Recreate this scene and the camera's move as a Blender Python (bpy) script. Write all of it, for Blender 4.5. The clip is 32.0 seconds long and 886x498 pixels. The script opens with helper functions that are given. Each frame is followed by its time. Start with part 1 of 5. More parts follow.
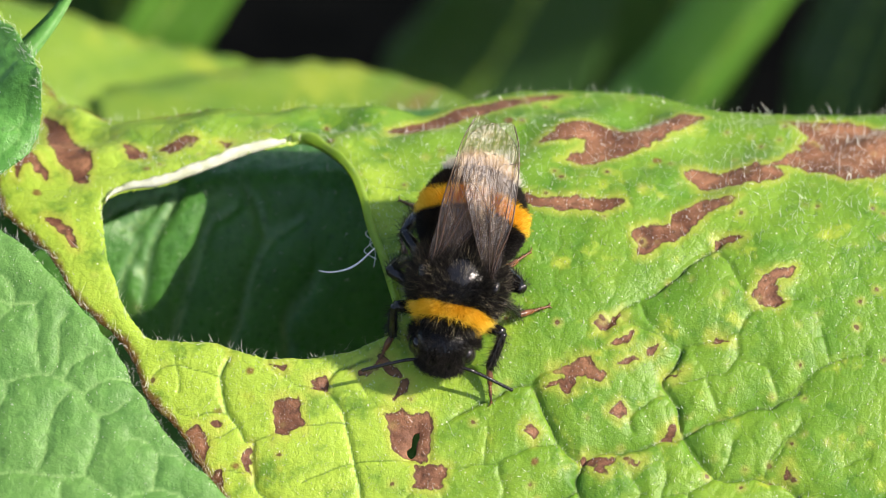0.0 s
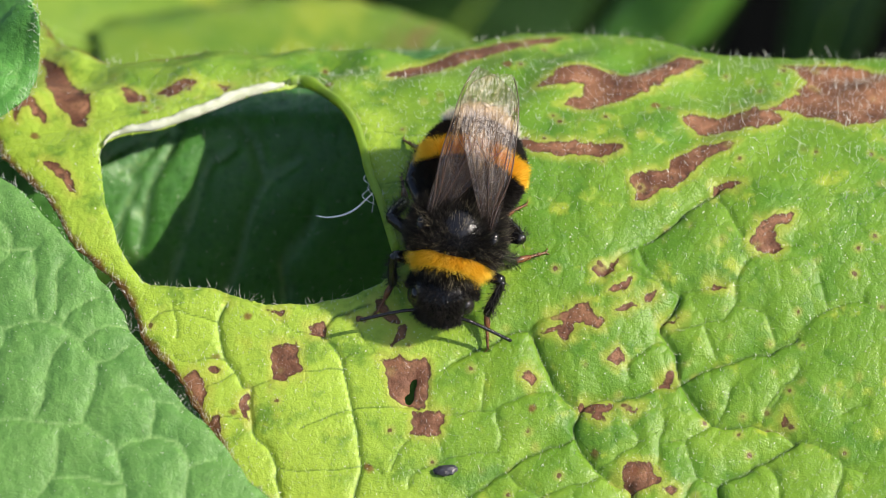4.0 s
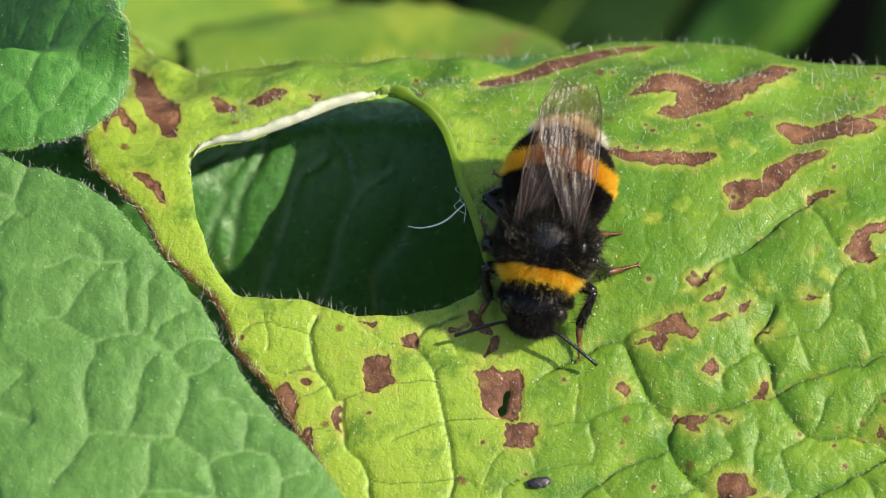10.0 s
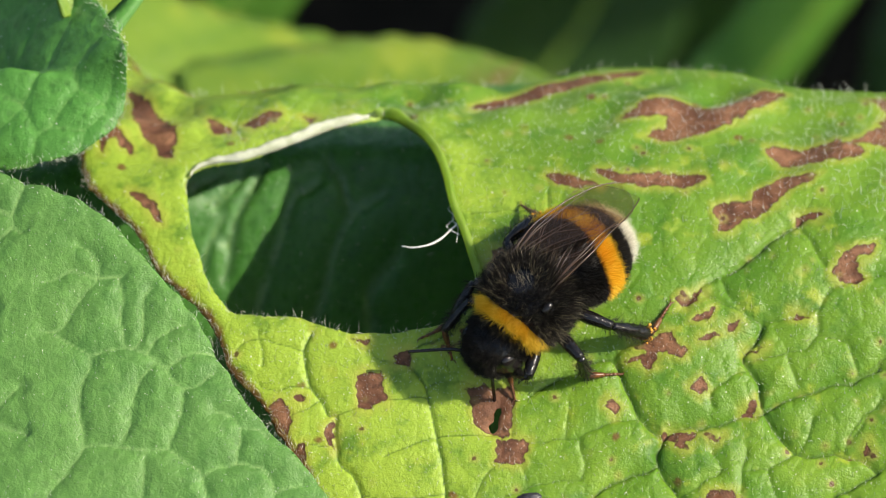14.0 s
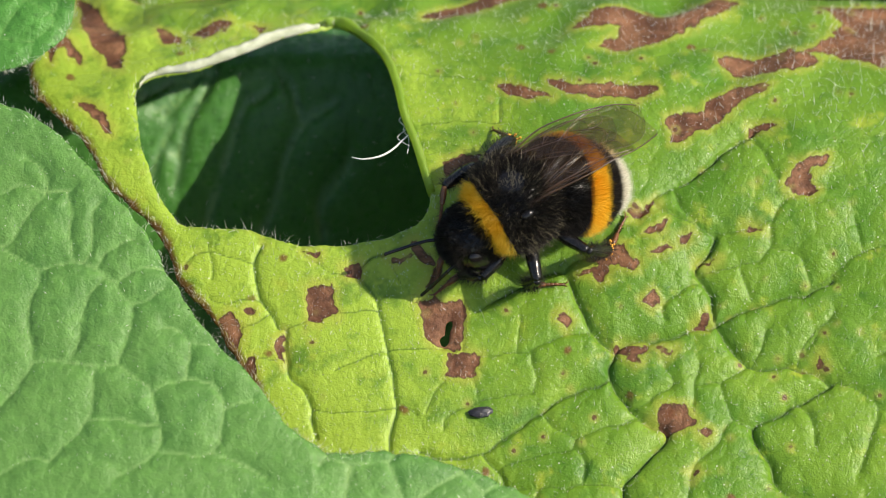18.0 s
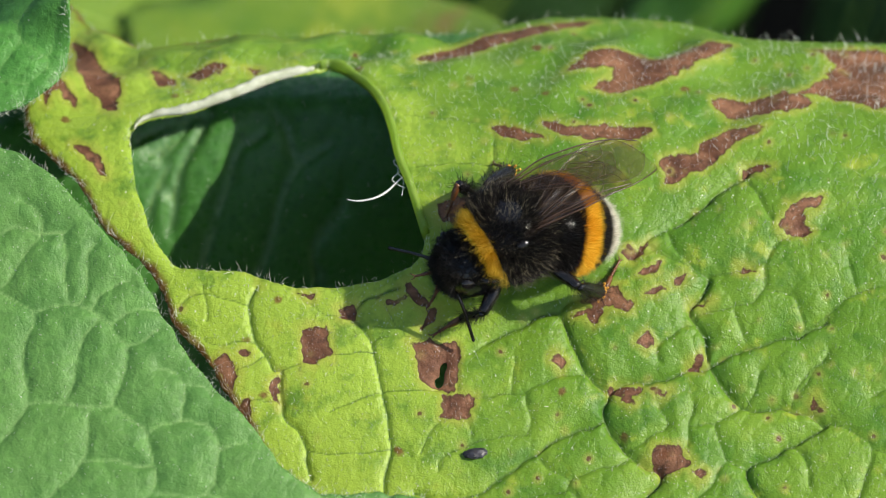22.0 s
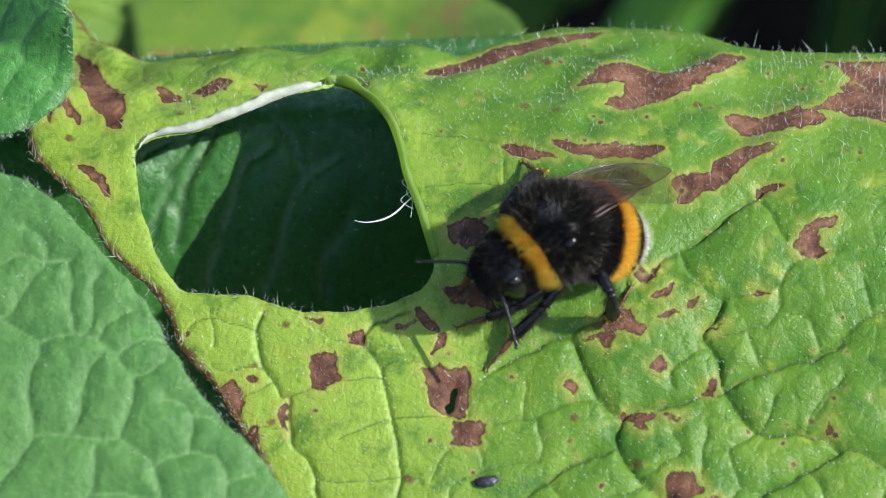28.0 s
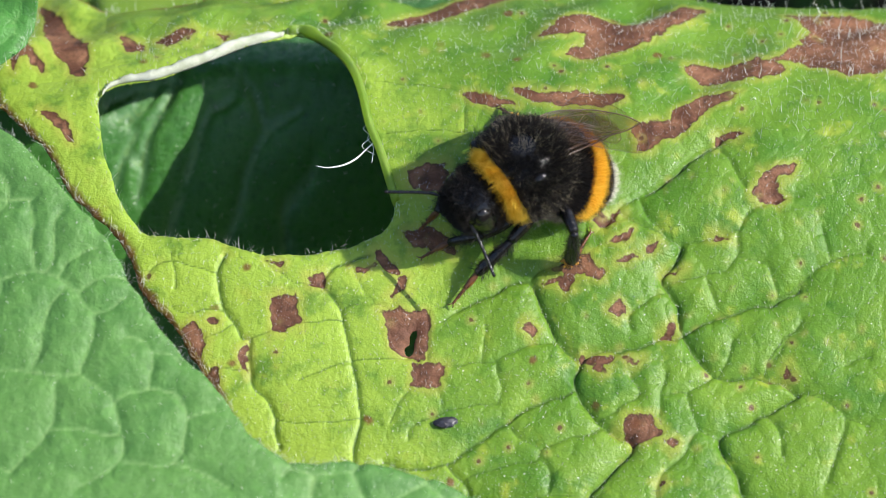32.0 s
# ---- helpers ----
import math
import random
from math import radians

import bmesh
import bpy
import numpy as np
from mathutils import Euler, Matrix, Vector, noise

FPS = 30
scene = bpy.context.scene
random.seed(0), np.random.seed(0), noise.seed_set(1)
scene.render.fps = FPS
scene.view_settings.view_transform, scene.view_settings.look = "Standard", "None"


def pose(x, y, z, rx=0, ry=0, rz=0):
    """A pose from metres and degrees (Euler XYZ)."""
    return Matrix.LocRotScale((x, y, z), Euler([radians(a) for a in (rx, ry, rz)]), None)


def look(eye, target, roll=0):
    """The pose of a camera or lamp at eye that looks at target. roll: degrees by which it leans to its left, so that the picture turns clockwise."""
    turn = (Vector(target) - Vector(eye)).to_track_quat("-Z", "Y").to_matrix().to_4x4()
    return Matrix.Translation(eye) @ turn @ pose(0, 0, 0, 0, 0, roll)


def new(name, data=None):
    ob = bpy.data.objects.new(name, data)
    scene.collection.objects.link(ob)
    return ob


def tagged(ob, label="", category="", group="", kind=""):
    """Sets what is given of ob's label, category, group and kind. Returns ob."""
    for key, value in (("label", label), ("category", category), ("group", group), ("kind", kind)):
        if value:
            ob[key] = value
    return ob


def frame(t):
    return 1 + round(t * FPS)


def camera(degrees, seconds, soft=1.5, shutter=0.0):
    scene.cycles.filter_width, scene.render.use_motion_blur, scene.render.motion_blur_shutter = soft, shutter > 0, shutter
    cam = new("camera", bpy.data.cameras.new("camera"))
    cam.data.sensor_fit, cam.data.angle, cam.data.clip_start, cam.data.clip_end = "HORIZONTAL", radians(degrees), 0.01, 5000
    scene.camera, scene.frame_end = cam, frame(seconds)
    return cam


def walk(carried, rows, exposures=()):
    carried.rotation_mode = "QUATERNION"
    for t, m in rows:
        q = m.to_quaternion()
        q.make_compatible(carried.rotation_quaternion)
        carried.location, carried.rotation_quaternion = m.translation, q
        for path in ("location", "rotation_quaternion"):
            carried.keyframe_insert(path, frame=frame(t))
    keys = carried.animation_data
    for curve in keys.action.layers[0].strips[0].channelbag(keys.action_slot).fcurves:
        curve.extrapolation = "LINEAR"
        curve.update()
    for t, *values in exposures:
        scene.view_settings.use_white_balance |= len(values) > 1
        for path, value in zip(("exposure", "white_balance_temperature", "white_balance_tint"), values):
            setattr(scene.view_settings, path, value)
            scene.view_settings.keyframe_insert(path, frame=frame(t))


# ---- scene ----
MM = 0.001

# ---- camera: distance mm, azimuth, elevation round the spotted leaf, then its own tilt, turn and roll ----
cam = camera(6.0, 32.0, 0.6)
cam.data.dof.use_dof = True
cam.data.dof.focus_distance = 0.6025
cam.data.dof.aperture_fstop = 34
WAY = (
    (0, 602.79, -0.169, 41.871, 1.3139, -0.1925, 0.027),
    (0.5, 603.65, 0.677, 43.615, 1.3929, -0.1398, -0.321),
    (1, 602.23, 0.122, 42.714, 1.7149, 0.1323, 0.177),
    (1.5, 602.95, 0.194, 42.449, 1.4363, 0.0749, 0.029),
    (2, 603.85, 0.205, 42.673, 1.2101, 0.0713, 0.052),
    (2.5, 603.04, 0.254, 42.564, 1.0087, -0.2412, -0.054),
    (4.5, 601.59, -0.171, 42.807, 1.0329, -0.1686, 0.130),
    (5, 599.13, 0.058, 42.939, 1.1681, -0.1607, -0.144),
    (5.5, 599.16, -0.176, 42.793, 0.7235, -0.1092, 0.020),
    (6, 600.00, 0.000, 44.000, 0.7851, 0.0345, -0.000),
    (6.5, 600.72, -0.229, 43.129, 1.0341, 0.1733, 0.227),
    (7, 599.80, -0.193, 43.137, 0.8979, 0.3447, 0.082),
    (7.5, 599.78, -0.311, 42.781, 0.8359, 0.4066, 0.122),
    (8, 599.71, -0.304, 43.393, 0.5470, 0.5001, 0.195),
    (8.5, 596.93, -0.004, 44.835, 0.8584, -0.0190, -0.115),
    (9, 597.06, -0.164, 43.651, 1.2633, 0.0431, 0.115),
    (9.5, 598.27, -0.344, 44.001, 0.9240, -0.0120, 0.075),
    (10, 599.18, -0.280, 42.940, 1.0286, 0.4226, 0.033),
    (10.5, 601.77, -0.348, 43.676, 0.9074, 0.2347, 0.041),
    (11, 603.05, -0.325, 42.731, 1.2882, 0.5343, 0.194),
    (11.5, 605.56, -0.233, 42.323, 1.4193, 0.5935, 0.312),
    (12, 606.72, 0.146, 41.902, 1.6468, 0.3150, 0.224),
    (12.5, 606.79, -0.293, 42.275, 1.2693, 0.0424, 0.328),
    (13, 606.57, -0.198, 42.217, 1.3370, 0.3253, 0.265),
    (13.5, 607.63, -0.255, 42.303, 1.2894, 0.0890, 0.196),
    (14, 606.29, -0.289, 42.012, 1.1428, 0.3623, 0.329),
    (14.5, 605.66, 0.004, 42.499, 0.8988, -0.0709, 0.258),
    (16.5, 603.77, -0.211, 42.890, 0.7602, 0.0708, 0.198),
    (17, 600.89, -0.057, 43.342, 0.6227, 0.0285, 0.007),
    (17.5, 601.42, -0.122, 43.290, 0.5974, 0.0512, 0.082),
    (18, 602.97, -0.185, 42.818, 0.5557, 0.0312, 0.204),
    (18.5, 605.20, -0.217, 42.693, 0.6057, 0.0560, 0.150),
    (19, 604.51, -0.184, 42.420, 0.6781, 0.0601, -0.040),
    (19.5, 603.89, -0.131, 42.297, 0.6993, 0.0529, 0.102),
    (20, 604.11, -0.074, 42.873, 0.6833, -0.0298, 0.214),
    (20.5, 603.59, -0.067, 42.588, 0.7598, -0.0183, 0.226),
    (21, 603.71, -0.008, 42.763, 0.7235, -0.0520, 0.263),
    (21.5, 605.28, 0.101, 42.659, 0.7336, -0.0290, 0.217),
    (22, 603.82, -0.136, 42.729, 0.8368, -0.0060, 0.119),
    (22.5, 604.06, -0.167, 42.615, 0.8421, -0.0305, 0.225),
    (23, 603.49, -0.161, 42.815, 0.8607, -0.0724, 0.294),
    (23.5, 602.52, -0.108, 42.985, 0.8554, -0.0955, 0.271),
    (24, 601.39, -0.116, 43.361, 0.8739, -0.0958, 0.350),
    (24.5, 600.29, -0.027, 43.385, 0.8438, -0.1244, 0.394),
    (25, 599.95, -0.051, 43.219, 0.8302, -0.1132, 0.502),
    (25.5, 600.35, -0.016, 43.282, 0.8243, -0.0878, 0.477),
    (27.5, 594.02, -0.137, 44.567, 0.9036, -0.1502, 0.120),
    (28, 596.17, -0.254, 45.083, 1.0127, 0.0646, -0.044),
    (28.5, 592.98, -0.289, 43.694, 0.6005, -0.1179, 0.218),
    (29, 593.27, -0.061, 43.910, 0.4006, -0.3698, 0.145),
    (29.5, 593.37, -0.221, 44.339, 0.5460, 0.0411, 0.185),
    (30, 592.36, -0.070, 44.566, 0.6484, 0.1125, 0.264),
    (30.5, 592.36, -0.104, 44.677, 0.6150, 0.1004, 0.340),
    (31, 592.20, 0.102, 44.379, 0.4825, 0.3347, 0.203),
    (31.5, 595.11, -0.055, 43.340, 0.5269, -0.0635, 0.238),
    (32, 598.90, -0.060, 42.727, 0.6213, -0.2088, 0.139),
)


def orbit(dist, azimuth, elevation, tilt, turn, roll):
    a, e = radians(azimuth), radians(elevation)
    eye = Vector((math.sin(a) * math.cos(e), -math.cos(a) * math.cos(e), math.sin(e))) * dist * MM
    return look(eye, (0, 0, 0)) @ pose(0, 0, 0, tilt, turn, roll)


walk(cam, [(r[0], orbit(*r[1:])) for r in WAY], exposures=((0, 0.86, 7100, 17), (0.6, 0.72, 7150, 16), (1, 0.58, 7200, 16), (2, 0.6, 7100, 15), (6, 0.62, 6900, 14), (8, 0.56, 7050, 12), (9, 0.44, 7150, 12), (10, 0.5, 7150, 12), (13, 0.55, 7250, 11), (17, 0.42, 7250, 10), (19, 0.44, 7150, 10), (24, 0.27, 6600, 11), (25, 0.28, 6550, 11), (28, 0.34, 5900, 14), (29.5, 0.56, 5950, 15), (31, 0.74, 6200, 14), (32, 0.55, 6300, 14)))

# ---- light: clear sky, sun from the side and a little behind the camera ----
SUN_TO = Vector((5.5, -1.7, 5.0)).normalized()
world = bpy.data.worlds.new("world")
scene.world = world
world.use_nodes = True
sky = world.node_tree.nodes.new("ShaderNodeTexSky")
sky.sky_type = "NISHITA"
sky.sun_disc = False
sky.sun_elevation = math.asin(SUN_TO.z)
sky.sun_rotation = math.atan2(SUN_TO.x, SUN_TO.y)
world.node_tree.nodes["Background"].inputs["Strength"].default_value = 0.14
world.node_tree.links.new(sky.outputs[0], world.node_tree.nodes["Background"].inputs["Color"])
sun = new("sun", bpy.data.lights.new("sun", "SUN"))
sun.data.energy = 4.4
sun.data.angle = radians(0.53)
sun.data.color = (1.0, 0.95, 0.86)
sun.matrix_world = look(SUN_TO * 2, (0, 0, 0))


# ---- small tools ----
def mesh_from(name, verts, faces, mats=(), smooth_shade=True):
    me = bpy.data.meshes.new(name)
    me.from_pydata([tuple(v) for v in np.asarray(verts, float) * MM], [], [tuple(int(i) for i in f) for f in faces])
    for m in mats:
        me.materials.append(m)
    if smooth_shade:
        me.polygons.foreach_set("use_smooth", [True] * len(me.polygons))
    me.update()
    return me


def part(name, me, parent, label=""):
    ob = new(name, me)
    ob.parent = parent
    return tagged(ob, label)


def give(me, name, values):
    """A per-point number for the material: pigment zones, veins, distance from the margin."""
    a = me.attributes.new(name, "FLOAT", "POINT")
    a.data.foreach_set("value", np.asarray(values, np.float32))


def curve_through(points, steps=6, closed=False):
    """A smooth line through a few points (Catmull-Rom), any dimension."""
    p = np.array(points, float)
    n = len(p)
    out = []
    for i in range(n if closed else n - 1):
        if closed:
            a, b, c, d = p[i - 1], p[i], p[(i + 1) % n], p[(i + 2) % n]
        else:
            a, b, c, d = p[max(i - 1, 0)], p[i], p[i + 1], p[min(i + 2, n - 1)]
        for k in range(steps):
            t = k / steps
            out.append(0.5 * (2 * b + (c - a) * t + (2 * a - 5 * b + 4 * c - d) * t * t + (3 * b - a - 3 * c + d) * t ** 3))
    if not closed:
        out.append(p[-1])
    return np.array(out)


def line_distance(x, y, line, closed=False):
    """Distance from each (x, y) to a polyline."""
    p = np.asarray(line, float)
    q = np.roll(p, -1, 0) if closed else p[1:]
    p = p if closed else p[:-1]
    best = np.full(x.shape, 1e9)
    for (ax, ay), (bx, by) in zip(p, q):
        dx, dy = bx - ax, by - ay
        t = np.clip(((x - ax) * dx + (y - ay) * dy) / (dx * dx + dy * dy + 1e-12), 0, 1)
        best = np.minimum(best, np.hypot(x - ax - t * dx, y - ay - t * dy))
    return best


def nearest_line(x, y, lines, reach=4.0):
    """Distance to the nearest of several lines, up to a reach."""
    best = np.full(x.shape, reach)
    for line in lines:
        (ax, ay), (bx, by) = line.min(0) - reach, line.max(0) + reach
        near = (x > ax) & (x < bx) & (y > ay) & (y < by)
        if near.any():
            best[near] = np.minimum(best[near], line_distance(x[near], y[near], line))
    return best


def inside(x, y, line):
    p = np.asarray(line, float)
    odd = np.zeros(x.shape, bool)
    for (ax, ay), (bx, by) in zip(p, np.roll(p, -1, 0)):
        if ay != by:
            odd ^= ((ay > y) != (by > y)) & (x < (bx - ax) * (y - ay) / (by - ay) + ax)
    return odd


def signed(x, y, line):
    return np.where(inside(x, y, line), 1, -1) * line_distance(x, y, line, True)


def cells(x, y, size, seed, stretch=1.0, turn=0.0):
    """Distance to the borders of a jittered cell net, a number per cell, and a slant that differs from cell to cell."""
    rng = np.random.default_rng(seed)
    c, s = math.cos(turn), math.sin(turn)
    u, v = (x * c + y * s) / size / stretch, (-x * s + y * c) / size
    iu, iv = np.floor(u).astype(int), np.floor(v).astype(int)
    u0, v0 = iu.min() - 2, iv.min() - 2
    shape = (iu.max() - u0 + 4, iv.max() - v0 + 4)
    jit = rng.random((2, *shape)) * 0.8 + 0.1
    tint = rng.random(shape)
    f1 = np.full(x.shape, 1e9)
    f2 = np.full(x.shape, 1e9)
    who = np.zeros(x.shape)
    lean = np.zeros(x.shape)
    for du in (-1, 0, 1):
        for dv in (-1, 0, 1):
            a, b = iu + du, iv + dv
            d = np.hypot(a + jit[0][a - u0, b - v0] - u, b + jit[1][a - u0, b - v0] - v)
            nearer = d < f1
            ang = tint[a - u0, b - v0] * 60
            lean = np.where(nearer, (u - a - jit[0][a - u0, b - v0]) * np.cos(ang) + (v - b - jit[1][a - u0, b - v0]) * np.sin(ang), lean)
            f2 = np.where(nearer, f1, np.minimum(f2, d))
            who = np.where(nearer, tint[a - u0, b - v0], who)
            f1 = np.minimum(f1, d)
    return (f2 - f1) * size * 0.5, who, lean * size


def ripple(x, y, scale, seed):
    """Smooth uneven waves in -1..1, a sum of a few sines."""
    rng = np.random.default_rng(seed)
    z = 0
    for k in range(7):
        a, f, p = rng.random() * 6.28, (0.6 + rng.random() * 1.2) / scale, rng.random() * 6.28
        z = z + np.sin((x * math.cos(a) + y * math.sin(a)) * f * 2 + p)
    return z / 4


def tube(line, radii, sides=8, cap=True):
    """A tapered tube along a line of 3D points."""
    p = np.asarray(line, float)
    r = np.broadcast_to(radii, (len(p),)) if np.ndim(radii) < 1 else np.asarray(radii, float)
    verts, faces = [], []
    t = np.gradient(p, axis=0)
    ref = np.array((0.31, 0.2, 0.93))
    for i in range(len(p)):
        d = t[i] / (np.linalg.norm(t[i]) + 1e-12)
        a = np.cross(d, ref)
        a /= np.linalg.norm(a) + 1e-12
        b = np.cross(d, a)
        for k in range(sides):
            w = 2 * math.pi * k / sides
            verts.append(p[i] + r[i] * (math.cos(w) * a + math.sin(w) * b))
    for i in range(len(p) - 1):
        for k in range(sides):
            j = (k + 1) % sides
            faces.append((i * sides + k, i * sides + j, (i + 1) * sides + j, (i + 1) * sides + k))
    if cap:
        faces.append(tuple(range(sides))[::-1])
        faces.append(tuple(range((len(p) - 1) * sides, len(p) * sides)))
    return verts, faces


def joined(*pieces):
    verts, faces = [], []
    for v, f in pieces:
        n = len(verts)
        verts.extend(v)
        faces.extend(tuple(i + n for i in q) for q in f)
    return verts, faces


def hair_mesh(roots, ways, lengths, width, rng, bend=0.25):
    """Tapered, slightly bent bristles: two quads' worth of faces each, joined into one mesh."""
    roots, ways = np.asarray(roots, float), np.asarray(ways, float)
    n = len(roots)
    side = np.cross(ways, rng.normal(size=(n, 3)))
    side /= np.linalg.norm(side, axis=1, keepdims=True) + 1e-9
    drift = rng.normal(size=(n, 3)) * bend
    lengths = np.asarray(lengths).reshape(-1, 1)
    mid = roots + ways * lengths * 0.55 + drift * lengths * 0.25
    tip = roots + ways * lengths + drift * lengths
    v = np.stack([roots - side * width / 2, roots + side * width / 2, mid - side * width * 0.35, mid + side * width * 0.35, tip], 1).reshape(-1, 3)
    k = np.arange(n) * 5
    quads = np.stack([k, k + 1, k + 3, k + 2], 1).tolist()
    tris = np.stack([k + 2, k + 3, k + 4], 1).tolist()
    return v, quads + tris


# ---- materials ----
def node(nt, kind, **values):
    n = nt.nodes.new(kind)
    for key, value in values.items():
        if key == "op":
            n.operation = value
        elif key == "blend":
            n.blend_type = value
        else:
            n.inputs[key.replace("_", " ")].default_value = value
    return n


class Mat:
    """A short way to write node trees."""

    def __init__(self, name):
        self.m = bpy.data.materials.new(name)
        self.m.use_nodes = True
        self.nt = self.m.node_tree
        self.bsdf = self.nt.nodes["Principled BSDF"]
        self.out = self.nt.nodes["Material Output"]
        self.pos = self.nt.nodes.new("ShaderNodeTexCoord").outputs["Object"]

    def link(self, a, b):
        self.nt.links.new(a, b)

    def put(self, socket, value):
        if hasattr(value, "is_output"):
            self.link(value, socket)
        else:
            socket.default_value = (*value, 1) if isinstance(value, tuple) and len(value) == 3 else value

    def attr(self, name):
        n = self.nt.nodes.new("ShaderNodeAttribute")
        n.attribute_name = name
        return n.outputs["Fac"]

    def noise(self, scale, detail=3.0, rough=0.55, off=0.0):
        n = node(self.nt, "ShaderNodeTexNoise", Scale=scale, Detail=detail, Roughness=rough)
        m = node(self.nt, "ShaderNodeVectorMath", op="ADD")
        self.link(self.pos, m.inputs[0])
        m.inputs[1].default_value = (off, off * 0.7, 0)
        self.link(m.outputs[0], n.inputs["Vector"])
        return n.outputs["Fac"]

    def colour_noise(self, scale):
        n = node(self.nt, "ShaderNodeTexNoise", Scale=scale, Detail=2.0)
        self.link(self.pos, n.inputs["Vector"])
        return n.outputs["Color"]

    def math(self, op, a, b=0.0, c=None):
        n = self.nt.nodes.new("ShaderNodeMath")
        n.operation = op
        self.put(n.inputs[0], a)
        self.put(n.inputs[1], b)
        if c is not None:
            self.put(n.inputs[2], c)
        return n.outputs[0]

    def ramp(self, v, lo, hi, a=0.0, b=1.0):
        n = self.nt.nodes.new("ShaderNodeMapRange")
        n.interpolation_type = "SMOOTHSTEP"
        for key, value in (("Value", v), ("From Min", lo), ("From Max", hi), ("To Min", a), ("To Max", b)):
            self.put(n.inputs[key], value)
        return n.outputs[0]

    def mix(self, f, a, b, blend="MIX"):
        n = self.nt.nodes.new("ShaderNodeMix")
        n.data_type = "RGBA"
        n.blend_type = blend
        self.put(n.inputs["Factor"], f)
        self.put(n.inputs["A"], a)
        self.put(n.inputs["B"], b)
        return n.outputs["Result"]

    def bump(self, height, strength, distance):
        n = node(self.nt, "ShaderNodeBump", Strength=strength, Distance=distance)
        self.link(height, n.inputs["Height"])
        self.link(n.outputs[0], self.bsdf.inputs["Normal"])
        return n.outputs[0]

    def set(self, **values):
        for key, value in values.items():
            self.put(self.bsdf.inputs[key.replace("_", " ")], value)
        return self

    def thin(self, colour, share):
        """Light that comes through a thin leaf or hair."""
        t = self.nt.nodes.new("ShaderNodeBsdfTranslucent")
        self.put(t.inputs["Color"], colour)
        x = self.nt.nodes.new("ShaderNodeMixShader")
        self.put(x.inputs[0], share)
        self.link(self.bsdf.outputs[0], x.inputs[1])
        self.link(t.outputs[0], x.inputs[2])
        self.link(x.outputs[0], self.out.inputs["Surface"])
        return self


def leaf_material(name, green, pale, vein, through_colour, yellow=None, spots=False, gloss=0.42, share=0.22, speck=0.9, blotch=False, stipple=0.0):
    """Leaf skin: cell-by-cell tint, vein lines, fine pores; on the spotted leaf also yellowing and dead brown patches."""
    m = Mat(name)
    big = m.noise(160, 2)
    fine = m.noise(2600, 3)
    pore = m.noise(7000, 2, 0.6, 0.3)
    col = m.mix(m.ramp(m.attr("tint"), 0, 1, 0.15, 0.75), green, pale)
    col = m.mix(m.ramp(big, 0.35, 0.65, 0, 0.6), col, pale)
    if yellow:
        y = m.math("ADD", m.attr("yellow"), m.math("MULTIPLY", m.math("SUBTRACT", m.noise(300, 4), 0.5), 0.9))
        col = m.mix(m.ramp(y, 0.25, 0.95), col, yellow)
    if spots:
        col = m.mix(m.ramp(m.noise(330, 4, 0.65, 1.3), 0.50, 0.70, 0, 0.7), col, (0.045, 0.165, 0.014))
        col = m.mix(m.ramp(m.noise(420, 4, 0.6, 2.1), 0.58, 0.74, 0, 0.75), col, (0.38, 0.46, 0.05))
    if blotch:
        col = m.mix(m.ramp(m.noise(95, 3, 0.6, 0.21), 0.56, 0.66, 0, 0.85), col, (0.30, 0.17, 0.06))
        col = m.mix(m.ramp(m.noise(120, 3, 0.6, 0.43), 0.52, 0.64, 0, 0.8), col, (0.30, 0.38, 0.04))
    col = m.mix(m.ramp(fine, 0.4, 0.75, 0, 0.16), col, tuple(c * 0.6 for c in green))
    col = m.mix(m.ramp(pore, 0.5, 0.75, 0, 0.12), col, tuple(min(1, c * 1.5) for c in pale))
    col = m.mix(m.ramp(m.attr("vein"), 0.2, 0.9, 0, 0.85 if spots else 0.5), col, vein)
    col = m.mix(m.ramp(m.attr("vein"), 0.82, 0.98, 0, 0.2 if spots else 0.45), col, tuple(0.5 * c + 0.5 * d for c, d in zip(pale, (0.34, 0.5, 0.16))))
    if stipple:
        pits = node(m.nt, "ShaderNodeTexVoronoi", Scale=1150.0)
        m.link(m.pos, pits.inputs["Vector"])
        col = m.mix(m.ramp(pits.outputs["Distance"], 0.12, 0.4, stipple, 0), col, tuple(c * 0.45 for c in green))
        col = m.mix(m.ramp(m.noise(900, 4, 0.6, 0.6), 0.45, 0.7, 0, 0.35), col, tuple(c * 1.5 for c in pale))
    # pale hair bases, with the glints of tiny hairs painted into them
    dots = node(m.nt, "ShaderNodeTexVoronoi", Scale=1500.0)
    m.link(m.pos, dots.inputs["Vector"])
    dot = m.math("MULTIPLY", m.ramp(dots.outputs["Distance"], 0.06, 0.11, speck, 0), m.ramp(m.noise(400, 2, 0.5, 0.8), 0.4, 0.55))
    col = m.mix(dot, col, (0.75, 0.8, 0.62))
    # finest veinlets
    net = node(m.nt, "ShaderNodeTexVoronoi", Scale=820.0)
    net.feature = "DISTANCE_TO_EDGE"
    warp = m.mix(0.0006, m.pos, m.colour_noise(700), "ADD")
    m.link(warp, net.inputs["Vector"])
    web = m.ramp(net.outputs["Distance"], 0.0, 0.10)
    col = m.mix(m.math("MULTIPLY", m.math("SUBTRACT", 1.0, web), 0.07), col, vein)
    rough = m.ramp(fine, 0.3, 0.7, gloss - 0.07, gloss + 0.13)
